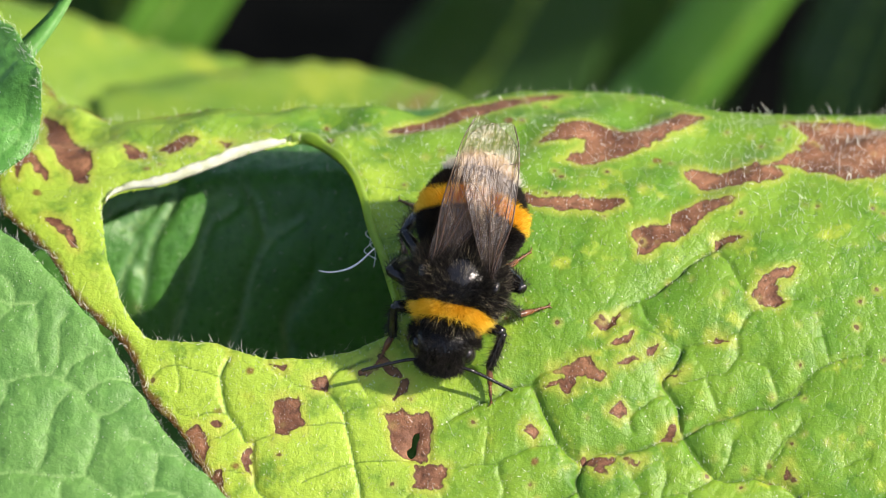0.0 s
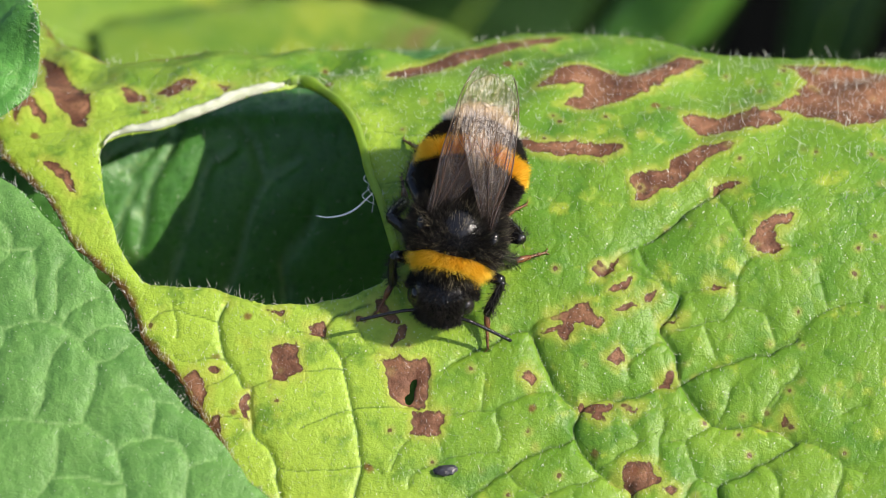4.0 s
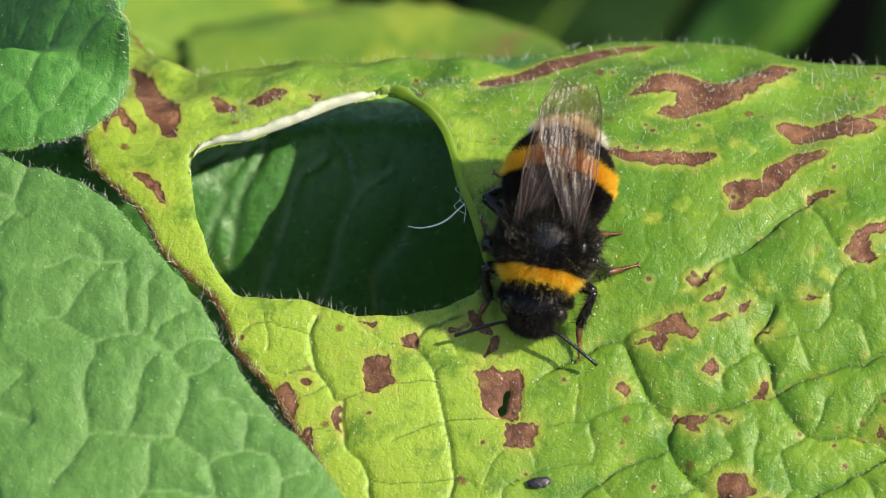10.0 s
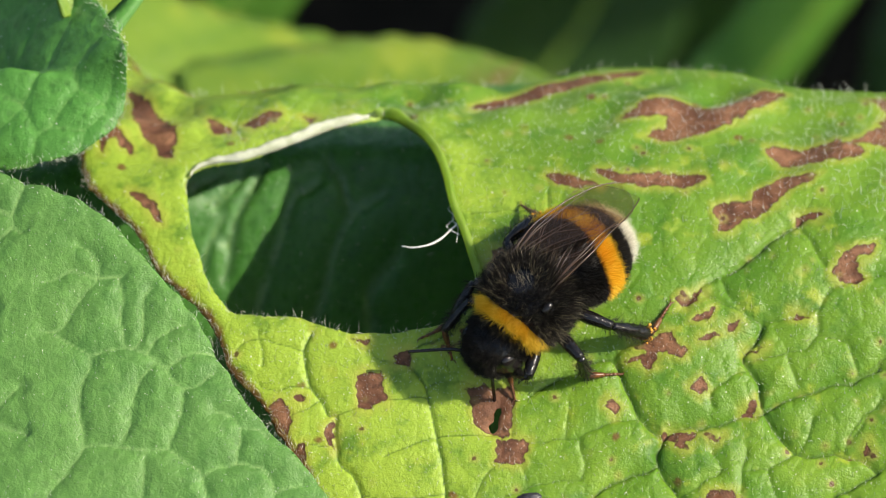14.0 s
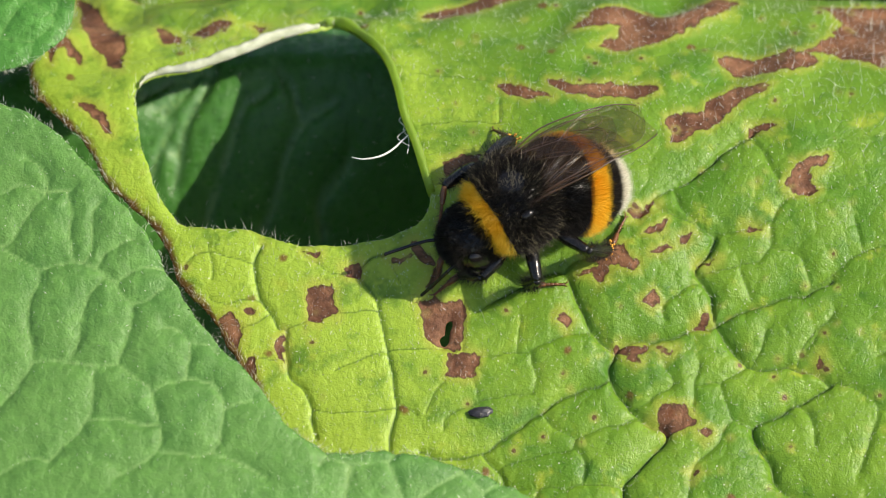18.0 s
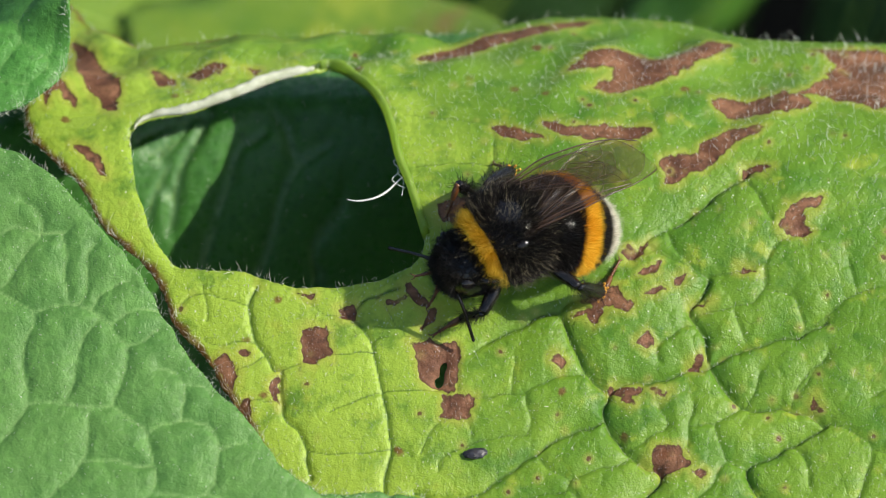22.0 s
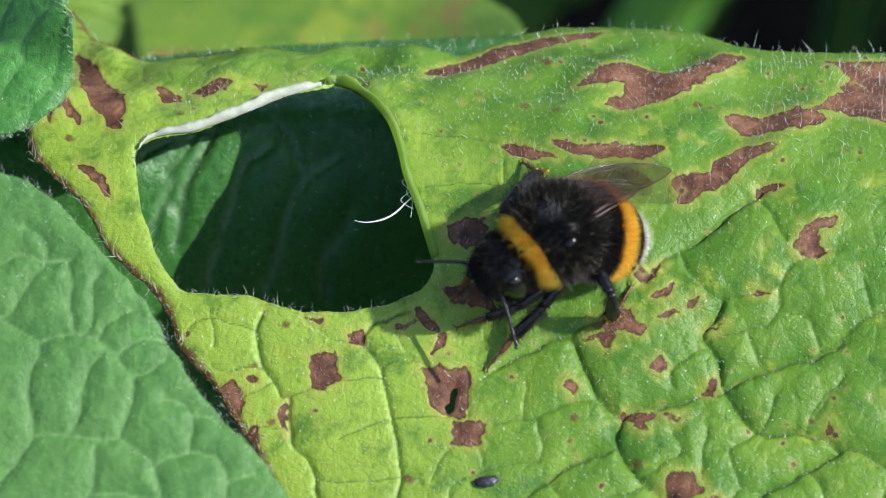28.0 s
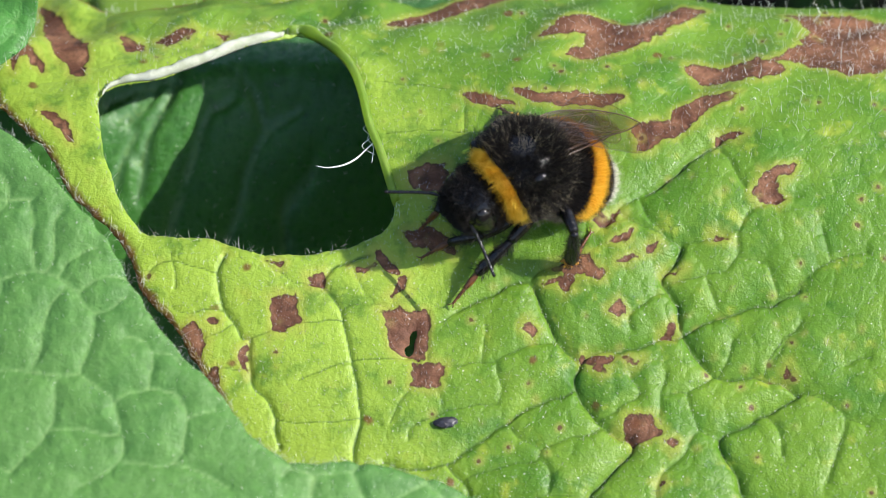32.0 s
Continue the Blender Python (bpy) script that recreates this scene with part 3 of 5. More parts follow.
DEEP_VEINS_A = (
    ((-8.2, 25.4), (-9.4, 25.1), (-10.5, 24.6), (-11.4, 23.7), (-12.1, 22.8), (-12.5, 21.9), (-13.5, 20.4)),
    ((-13.2, 25.9), (-15.1, 24.7), (-15.8, 23.4), (-16.5, 22.4)),
    ((-16.9, 21.7), (-17.4, 21), (-17.6, 20.5)),
    ((-7.1, 23.4), (-8.4, 22.4), (-9.4, 21.6), (-9.1, 20.6)),
    ((-20.1, 24), (-21, 23.1), (-21.7, 22.1), (-22, 21.7)),
    ((-17.4, 26.3), (-18.3, 25.1), (-19.2, 24), (-19.7, 22.8), (-20, 21.7)),
    ((-22.4, 25.1), (-20.8, 25.9), (-18.8, 26.5), (-17.2, 26.8)),
    ((-10.5, 24.6), (-11.2, 25.6), (-12.2, 27)),
    ((-18.6, 26.2), (-19.6, 25.1), (-20.8, 24.4)),
    ((-19.4, 26), (-20.4, 25.1), (-21.4, 24.6)),
    ((-19.7, 22.8), (-20.5, 22.9), (-21, 23.1)),
)
# outlines of the dead patches
SPOTS_FRONT = (
    ((-10.1, 3), (-9.9, 3.2), (-9.4, 3), (-8.5, 3), (-8, 2.6), (-8.2, 2.3), (-7.9, 1.4), (-9, 1), (-10, 1.1), (-9.9, 1.9)),
    ((-2.3, 1.9), (-1.2, 2.1), (-0.3, 1.6), (0.8, 1.8), (1.1, 1), (1, -0.1), (0.7, -1.1), (-0.4, -1), (-0.9, -0.7), (-1.6, -0.1), (-1.6, 1)),
    ((0.2, -1.5), (1, -1.2), (2.2, -1.7), (1.9, -2.7), (1, -2.8), (-0, -2.6)),
    ((-16.4, 1.4), (-15.5, 1.5), (-14.7, 0.9), (-14.9, -0.6), (-15.3, -0.3), (-15.9, 0.7)),
    ((-14.5, -1.4), (-13.7, -1.3), (-13.7, -2.1), (-14, -2.3)),
    ((-12.3, -0.1), (-11.7, 0.2), (-11.6, -0.6), (-11.8, -1.5), (-12.2, -0.7)),
    ((-14.5, 1.7), (-14.1, 1.9), (-13.7, 1.6), (-14.1, 1.4)),
)
SPOTS_RIGHT = (
    ((9.9, 4.4), (10.7, 4.7), (11.7, 5.1), (12.6, 5.1), (12.9, 4.4), (13.7, 4.1), (13.4, 3.7), (11.9, 3.9), (11.4, 3.4), (11.2, 2.9), (10.5, 3), (10.3, 3.4), (9.2, 3.5), (10.7, 3.8), (10.9, 4.1)),
    ((12.1, -1), (12.9, -0.9), (13.8, -0.8), (14.3, -1), (14.2, -1.2), (13.6, -1.5), (13.7, -1.9), (13.3, -2.1), (12.9, -1.8), (12.8, -1.4)),
    ((14.7, -5.4), (15.2, -4.8), (16, -4.7), (16.9, -4.8), (17.7, -5.6), (17.5, -6), (16, -6.2), (15.1, -5.9)),
    ((24.2, 9.5), (25, 10.5), (26, 11), (27.4, 11.3), (27.1, 10.8), (26, 10.2), (25.8, 9.6), (26.5, 9.1), (25.9, 8.7), (24.5, 9.1)),
)
SPOTS_BACK = (
    ((15.7, 14.1), (16.3, 14.5), (17.8, 14.7), (18.6, 14.8), (18.6, 15.6), (19.9, 16.2), (20.8, 17.2), (22, 17), (23.3, 17.1), (22, 16.1), (20.9, 15.8), (20.4, 14.7), (19.3, 13.9), (17.8, 13.2), (17, 12.4), (16.1, 12.4), (16, 13.2)),
    ((21.6, 13.8), (22.7, 14), (23.7, 13.8), (23, 13.4), (21.9, 13.3)),
    ((7.2, 17.4), (8.2, 17.3), (9.5, 16.8), (11.9, 17.1), (15, 16.8), (15, 16.4), (14.2, 15.8), (11.6, 15.9), (9.3, 16), (8.2, 16.3)),
    ((3.7, 17.2), (4.9, 17), (6.7, 16.2), (7.5, 15.7), (5.6, 15.7), (4.3, 16.4)),
)
SPOTS_MIDDLE = (
    ((-0.4, 11), (1, 11.5), (2.3, 11.5), (2.3, 9.3), (1, 9.4), (-0.2, 10.1)),
    ((-0.5, 6.8), (1.1, 7.2), (2.7, 6.4), (3.1, 5.4), (1.5, 5.8), (0.1, 6)),
    ((-2.8, 5.7), (-2.1, 5.8), (-1.6, 5), (-1.1, 4.3), (-1.4, 4.3), (-2.3, 5)),
    ((-1.1, 3.9), (-0.3, 3.9), (-0.4, 3.4), (-1.2, 2.8), (-1.5, 2.8), (-1.1, 3.4)),
    ((-7.5, 4.2), (-6.5, 4.4), (-6.3, 3.8), (-7.3, 3.9)),
    ((-4, 4.6), (-2.8, 4.7), (-3.5, 4.4)),
    ((-10.2, 5.4), (-9.2, 5.2), (-9.4, 4.9)),
)
SPOTS_SMALL = (
    ((7.9, 0.6), (8.4, 1), (8.9, 0.6), (8.4, 0)),
    ((14, 1.8), (14.6, 2.3), (15.1, 1.7), (14.5, 1.4)),
    ((17.7, 0.7), (18.6, 1.2), (18.2, 0.6)),
    ((17.9, 4.4), (19.3, 4.6), (18.6, 4.3)),
    ((14.6, 4.7), (16, 5.2), (15.3, 4.6)),
    ((26.3, -1.7), (26.7, -1.2), (26.8, -1.8)),
    ((17.9, -6.5), (18.7, -6.2), (18.3, -6.6)),
    ((15.2, -1.3), (16.3, -1.1), (15.9, -1.4)),
    ((17.3, -9), (17.8, -8.9), (17.5, -9.2)),
    ((14, 5.9), (14.9, 6.4), (15.6, 6.9), (15.2, 6.1), (14.4, 5.7)),
    ((13.1, 7.4), (14.2, 7.8), (15, 8.1), (14.4, 7.3), (13.4, 7)),
    ((21.4, 6.7), (22.5, 6.4), (21.6, 6.3)),
    ((16.6, 5.8), (17.5, 6.1), (17, 5.4)),
)
SPOTS_FAR = (
    ((19.5, 19.9), (20.9, 20.2), (22, 20), (24.9, 20.6), (27, 19.7), (25.3, 18.6), (22.6, 18.1), (20.5, 18.4)),
    ((27, 26.2), (28.7, 26.7), (31.8, 27.2), (34.5, 26.3), (38, 27.4), (41.5, 26), (40.2, 23.8), (41, 21.6), (38, 20.4), (35.6, 20.9), (33.4, 19.6), (31.5, 19.3), (29.8, 20), (27.9, 20.5), (26, 20.4), (27.4, 22), (28.9, 24.5)),
    ((9.1, 22.6), (10.7, 24.1), (12.4, 24.6), (15.5, 24.8), (17.5, 25.7), (19.7, 26.6), (21.1, 26.4), (20, 24.8), (17.1, 22.4), (14.8, 21.1), (12.4, 20.4), (11, 20.9), (12.4, 22), (12.7, 23.1), (10.7, 22.8)),
    ((-1.9, 25), (-0.4, 26.3), (2.4, 27.7), (5.8, 29), (8.9, 30.1), (11.2, 30.1), (8.6, 28.7), (5.2, 27.2), (2.4, 26.1), (-0.4, 24.6)),
)
SPOTS_LEFT = (
    ((-27.1, 30.3), (-25.7, 28.3), (-24, 24.5), (-23.5, 23.1), (-23.8, 20.4), (-24.5, 20.9), (-25.7, 23), (-26.5, 24.9)),
    ((-29.1, 24.3), (-27.9, 23.8), (-26.7, 22), (-26.7, 21.1), (-27.9, 22.8), (-28.5, 22.7), (-28.9, 21.4)),
    ((-26.7, 17.4), (-25.5, 17), (-24.9, 15.8), (-24.2, 14.4), (-24.8, 14.7), (-25.3, 15.8), (-26.2, 16.7)),
    ((-21.3, 24.7), (-19.6, 23.7), (-19.5, 22.9), (-20.6, 23.1)),
    ((-18.5, 23.8), (-16.9, 24.5), (-15.8, 24.5), (-16.5, 23.6), (-17.9, 23.1)),
    ((-14, 24.1), (-13.3, 24), (-13.6, 23.3)),
)
FLAP_LINE = (
    (-22.3, 18.4), (-21.8, 19.1), (-20.5, 19.6), (-18.4, 19.8), (-15.2, 21.1), (-12, 22.8), (-9.3, 23.8),
)
LIP_LINE = (
    (-8.9, 24), (-7.8, 24.2), (-6.2, 22.8), (-4.6, 20.5), (-3.7, 17.7), (-3.1, 14.8), (-2.3, 12.6), (-1.7, 10.6),
    (-1.2, 9),
)


def sheet(x0, x1, y0, y1, step, height, sdf):
    """A leaf surface over a grid, trimmed along its outline; the trimmed rows are drawn onto the outline."""
    xs, ys = np.arange(x0, x1, step), np.arange(y0, y1, step)
    x, y = np.meshgrid(xs, ys)
    d = sdf(x, y)
    gy, gx = np.gradient(d, step)
    norm = np.maximum(np.hypot(gx, gy), 0.3)
    out = d < 0
    x = np.where(out, x - np.maximum(d, -2 * step) * gx / norm, x)
    y = np.where(out, y - np.maximum(d, -2 * step) * gy / norm, y)
    d = np.where(out, 0, d)
    rows, cols = out.shape
    idx = np.arange(rows * cols).reshape(rows, cols)
    any_in = ~(out[:-1, :-1] & out[1:, :-1] & out[:-1, 1:] & out[1:, 1:])
    faces = np.stack([idx[:-1, :-1][any_in], idx[:-1, 1:][any_in], idx[1:, 1:][any_in], idx[1:, :-1][any_in]], 1)
    used = np.zeros(rows * cols, bool)
    used[faces.ravel()] = True
    remap = np.cumsum(used) - 1
    x, y, d = x.ravel()[used], y.ravel()[used], d.ravel()[used]
    return x, y, d, remap[faces]


def thick(ob, mm):
    s = ob.modifiers.new("thickness", "SOLIDIFY")
    s.thickness = mm * MM
    s.offset = -1
    return ob


def leaf_hairs(name, x, y, height, parent, rng, length, width, lean=(0.0, 0.0, 1.0), spread=0.45, label="fine pale bristly hairs"):
    e = 0.05
    z = height(x, y)
    nx, ny = -(height(x + e, y) - z) / e, -(height(x, y + e) - z) / e
    n = np.stack([nx, ny, np.ones_like(nx)], 1)
    n /= np.linalg.norm(n, axis=1, keepdims=True)
    way = n + np.asarray(lean) * 0.5 + rng.normal(size=n.shape) * spread
    way /= np.linalg.norm(way, axis=1, keepdims=True)
    v, f = hair_mesh(np.stack([x, y, z - 0.03], 1), way, length * (0.35 + rng.random(len(x)) * 0.9), width, rng)
    ob = part(name, mesh_from(name, v, f, [DOWN]), parent, label)
    return tagged(ob, kind="stuff")


# ---- the spotted leaf ----
main_line = curve_through(MAIN_EDGE, 6, True)
hole_line = curve_through(HOLE_EDGE, 5, True)
slit_line = curve_through(SLIT_EDGE, 4, True)
main_veins = [curve_through(v, 3) for v in MAIN_VEINS_A + MAIN_VEINS_B + MAIN_VEINS_C]
side_veins = [curve_through(v, 3) for v in SIDE_VEINS_A + SIDE_VEINS_B + SIDE_VEINS_C + SIDE_VEINS_D + SIDE_VEINS_E]


def main_sdf(x, y):
    wob = 0.10 * ripple(x, y, 0.7, 3) + 0.05 * ripple(x, y, 0.25, 4)
    d = np.minimum(signed(x, y, main_line) + wob, -signed(x, y, hole_line) + wob * 0.6)
    return np.minimum(d, -signed(x, y, slit_line))


def main_rim(x, y):
    return np.minimum(line_distance(x, y, main_line, True), line_distance(x, y, hole_line, True))


def main_surface(x, y, d=None):
    """Height with quilting between the veins; sinks at the margins."""
    wx, wy = x + 0.5 * ripple(x, y, 4, 11), y + 0.5 * ripple(x, y, 4, 12)
    jx, jy = x + 0.10 * ripple(x, y, 0.8, 15), y + 0.10 * ripple(x, y, 0.8, 16)
    e1, tint, slant = cells(wx, wy, 4.7, 5, 1.25, 0.5)
    e2, tint2, slant2 = cells(wx, wy, 1.5, 6, 1.2, 0.3)
    wild = np.maximum(smooth((-13 - y) / 3), smooth((x - 31) / 12))
    big = np.minimum(nearest_line(jx, jy, main_veins), e1 + 9 * (1 - wild))
    side = np.minimum(nearest_line(jx, jy, side_veins), big)
    right = smooth((x - 1) / 11)
    amount = 0.13 + 0.31 * right - 0.22 * smooth((y - 13) / 10) * smooth((x + 6) / 10) + 0.22 * smooth((y - 19) / 3) * (1 - smooth((x + 2) / 6))
    z = main_height(x, y) - amount * 1.5 + amount * (0.5 * (1 - np.exp(-big / 0.35)) + 1.0 * (1 - np.exp(-big / 1.7)) + 0.3 * (1 - np.exp(-side / 0.25)) + 0.5 * (1 - np.exp(-side / 1.0)) + 0.12 * (1 - np.exp(-e2 / 0.2)) * (1 + 0.5 * slant2))
    z = z + 0.3 * ripple(x, y, 7, 13) * smooth((x + 8) / 14) + amount * 0.16 * ripple(x, y, 1.7, 17) * smooth(side / 0.8)
    z = z + 0.4 * ripple(x, y, 2.8, 19) * smooth((y - 20.5) / 4) * (1 - smooth((x - 1) / 6))
    inner = smooth((main_rim(x, y) - 0.5) / 3)
    z = z + 0.7 * ripple(0.45 * x, y, 2.6, 14) * smooth((y - 17) / 9) * inner + 0.42 * ripple(0.8 * x - 1.1 * y, 0.55 * x + 0.4 * y, 3.0, 18) * smooth((y - 12) / 8) * smooth((x - 3) / 6) * inner
    z = z - 0.10 * np.exp(-(big / 0.17) ** 2) - 0.06 * np.exp(-(side / 0.13) ** 2) - 0.02 * np.exp(-(e2 / 0.10) ** 2)
    vein = np.maximum(np.maximum(np.exp(-(big / 0.10) ** 2), np.exp(-(side / 0.09) ** 2) * 0.75), np.exp(-(e2 / 0.06) ** 2) * 0.32)
    if d is None:
        return z
    z = z - 0.3 * np.exp(-np.maximum(d, 0) / 0.35)
    return z, vein, 0.55 * tint + 0.45 * tint2


SPOTS = [np.array(q, float) for table in (SPOTS_LEFT, SPOTS_FRONT, SPOTS_RIGHT, SPOTS_BACK, SPOTS_MIDDLE, SPOTS_SMALL, SPOTS_FAR) for q in table]


def spot_field(x, y):
    """How deep inside a dead patch, mm; negative outside."""
    best = np.full(x.shape, -2.0)
    x, y = x + 0.18 * ripple(x, y, 0.8, 41) + 0.10 * ripple(x, y, 0.3, 42), y + 0.16 * ripple(x, y, 0.8, 43) + 0.09 * ripple(x, y, 0.3, 44)
    for q in SPOTS:
        (ax, ay), (bx, by) = q.min(0) - 2, q.max(0) + 2
        near = (x > ax) & (x < bx) & (y > ay) & (y < by)
        best[near] = np.maximum(best[near], signed(x[near], y[near], q) + 0.08)
    return best


def spotted_leaf():
    leaf = tagged(new("spotted_leaf"), "large yellow-green quilted leaf with brown dead patches and a torn hole", "leaf")
    x, y, d, faces = sheet(-37, 44.5, -24, 50, 0.125, main_height, main_sdf)
    z, vein, tint = main_surface(x, y, d)
    spot = spot_field(x, y)
    z = z - 0.07 * smooth((spot + 0.1) / 0.25)
    me = mesh_from("blade", np.stack([x, y, z], 1), faces, [SPOTTED])
    give(me, "vein", vein)
    give(me, "tint", tint)
    give(me, "spot", spot)
    give(me, "edge", np.where(x < -9, signed(x, y, main_line), 9.0))
    # less yellow at the back and by the hole also paints fold shading
    give(me, "yellow", 0.95 - 0.75 * smooth((x + 7) / 19) + 0.15 * ripple(x, y, 6, 21) - 0.5 * smooth((y - 21) / 6) * smooth((x + 24) / 4) - 0.4 * smooth((y - 13) / 9) * smooth((x + 3) / 8) - 0.4 * np.exp(-((x + 1) / 5) ** 2 - ((y - 23) / 3.5) ** 2))
    thick(part("blade", me, leaf), 0.22)
    rng = np.random.default_rng(8)

    # pale folded-up margin of the hole
    line = curve_through(FLAP_LINE, 8)
    n = len(line)
    verts, fcs = [], []
    prof = ((0.0, -0.05, -0.3), (0.0, -0.22, 0.05), (0.0, -0.15, 0.5), (0.0, 0.15, 0.85), (0.0, 0.55, 0.95), (0.0, 0.6, 0.8), (0.0, 0.1, 0.55), (0.0, 0.1, -0.2))
    for i, (px, py) in enumerate(line):
        w = 0.22 + 0.46 * smooth(i / n * 1.4) - 0.4 * smooth((i / n - 0.8) / 0.2) + 0.05 * math.sin(i * 0.9) + 0.04 * math.sin(i * 2.3)
        base = main_height(px, py)
        for q in prof:
            j = 0.04 * math.sin(i * 1.7 + q[2] * 9)
            verts.append((px, py + q[1] * w, base + (q[2] + j) * w))
    m = len(prof)
    for i in range(n - 1):
        for k in range(m):
            j = (k + 1) % m
            fcs.append((i * m + k, i * m + j, (i + 1) * m + j, (i + 1) * m + k))
    fcs += [tuple(range(m))[::-1], tuple(range((n - 1) * m, n * m))]
    part("folded_margin", mesh_from("folded_margin", verts, fcs, [WOOL]), leaf, "pale woolly underside of a folded margin")

    # thin upturned lip on the other side of the hole
    line = curve_through(LIP_LINE, 8)
    n = len(line)
    verts, fcs = [], []
    for i, (px, py) in enumerate(line):
        w = 0.42 + 0.10 * math.sin(i * 0.7) + 0.14 * math.sin(i * 0.23)
        base = main_height(px, py)
        for q in ((-0.16, -0.02, -0.5), (-0.3, -0.06, 0.02), (-0.16, -0.04, w + 0.10), (0.06, 0.0, w + 0.15), (0.3, 0.02, 0.12), (0.36, 0.05, -0.3)):
            verts.append((px + q[0], py + q[1], base + q[2]))
    fcs = [(i * 6 + k, i * 6 + (k + 1) % 6, (i + 1) * 6 + (k + 1) % 6, (i + 1) * 6 + k) for i in range(n - 1) for k in range(6)]
    part("upturned_lip", mesh_from("upturned_lip", verts, fcs + [tuple(range(6))[::-1], tuple(range(n * 6 - 6, n * 6))], [LIP]), leaf, "thin pale green upturned lip")

    # hairs: along the margins, then over the surface
    a = np.vstack([hole_line[rng.integers(0, len(hole_line), 700)], main_line[rng.integers(0, len(main_line), 1500)]])
    a = a[(a[:, 1] < 25) | (rng.random(len(a)) < 0.45)]
    a = a + rng.normal(size=a.shape) * 0.22
    ok = main_sdf(a[:, 0], a[:, 1]) > 0.02
    rim = main_line[(main_line[:, 0] < -5) & (main_line[:, 1] < 25)]
    fringe = rim[rng.integers(0, len(rim), 480)] + rng.normal(size=(480, 2)) * 0.25
    fringe = fringe[main_sdf(fringe[:, 0], fringe[:, 1]) > -0.25]
    leaf_hairs("fringe_hairs", fringe[:, 0], fringe[:, 1], main_height, leaf, rng, 0.62, 0.022, (-0.5, -0.4, 0.6), 0.45)
    leaf_hairs("margin_hairs", a[ok, 0], a[ok, 1], main_height, leaf, rng, 0.85, 0.032)
    b = np.stack([rng.uniform(-34, 44, 10000), rng.uniform(-20, 46, 10000)], 1)
    keep = (main_sdf(b[:, 0], b[:, 1]) > 0.1) & (rng.random(10000) < 0.16 + 0.5 * smooth((b[:, 1] - 12) / 14) * smooth((b[:, 0] + 12) / 8))
    b = b[keep]
    s = np.stack([rng.uniform(-20, 40, 26000), rng.uniform(-18, 26, 26000)], 1)
    s = s[main_sdf(s[:, 0], s[:, 1]) > 0.1]
    leaf_hairs("short_hairs", s[:, 0], s[:, 1], main_surface, leaf, rng, 0.26, 0.034)
    h = np.stack([rng.uniform(16, 44, 1500), rng.uniform(8, 31, 1500)], 1)
    h = h[(main_sdf(h[:, 0], h[:, 1]) > 0.1) & (rng.random(1500) < smooth((h[:, 0] - 18) / 14) * smooth((h[:, 1] - 6) / 12))]
    leaf_hairs("bristles", h[:, 0], h[:, 1], main_surface, leaf, rng, 0.9, 0.042, spread=0.3)
    leaf_hairs("surface_hairs", b[:, 0], b[:, 1], main_surface, leaf, rng, 0.6, 0.03)
    return leaf


# ---- the other leaves close by ----
near_line = curve_through(NEAR_EDGE, 6, True)
corner_line = curve_through(CORNER_EDGE, 6, True)
deep_line = curve_through(DEEP_EDGE, 6, True)
deep_veins = [curve_through(v, 4) for v in DEEP_VEINS_A]
near_veins = [curve_through(v, 3) for v in NEAR_VEINS_A + NEAR_VEINS_B]


def quilt(x, y, base, size, seed, amount, vein_width=0.12, extra=None, own=1.0):
    """Pillows between veins: the leaf's drawn veins, and a fine cell net; own weighs a coarse net where no vein is drawn."""
    wx, wy = x + 0.4 * ripple(x, y, 4, seed + 1), y + 0.4 * ripple(x, y, 4, seed + 2)
    e1, tint, slant = cells(wx, wy, size, seed, 1.25, 0.9)
    e2, tint2, slant2 = cells(wx, wy, size * 0.33, seed + 3, 1.2, 0.2)
    if extra:
        jx, jy = x + 0.12 * ripple(x, y, 0.9, seed + 5), y + 0.12 * ripple(x, y, 0.9, seed + 6)
        dv = nearest_line(jx, jy, extra)
        free = smooth((dv - 2.6) / 1.2) * own
        e1 = np.where(free > 0, np.minimum(dv, e1 + 6 * (1 - free)), dv)
    z = base + amount * (1.1 * (1 - np.exp(-e1 / (size * 0.16))) + 0.22 * (1 - np.exp(-(e2 / (size * 0.08)) ** 1.2)) * (1 + 0.3 * slant2))
    vein = np.maximum(np.exp(-(e1 / vein_width) ** 2), 0.3 * np.exp(-(e2 / (vein_width * 0.5)) ** 2))
    return z, vein, 0.5 * tint + 0.5 * tint2


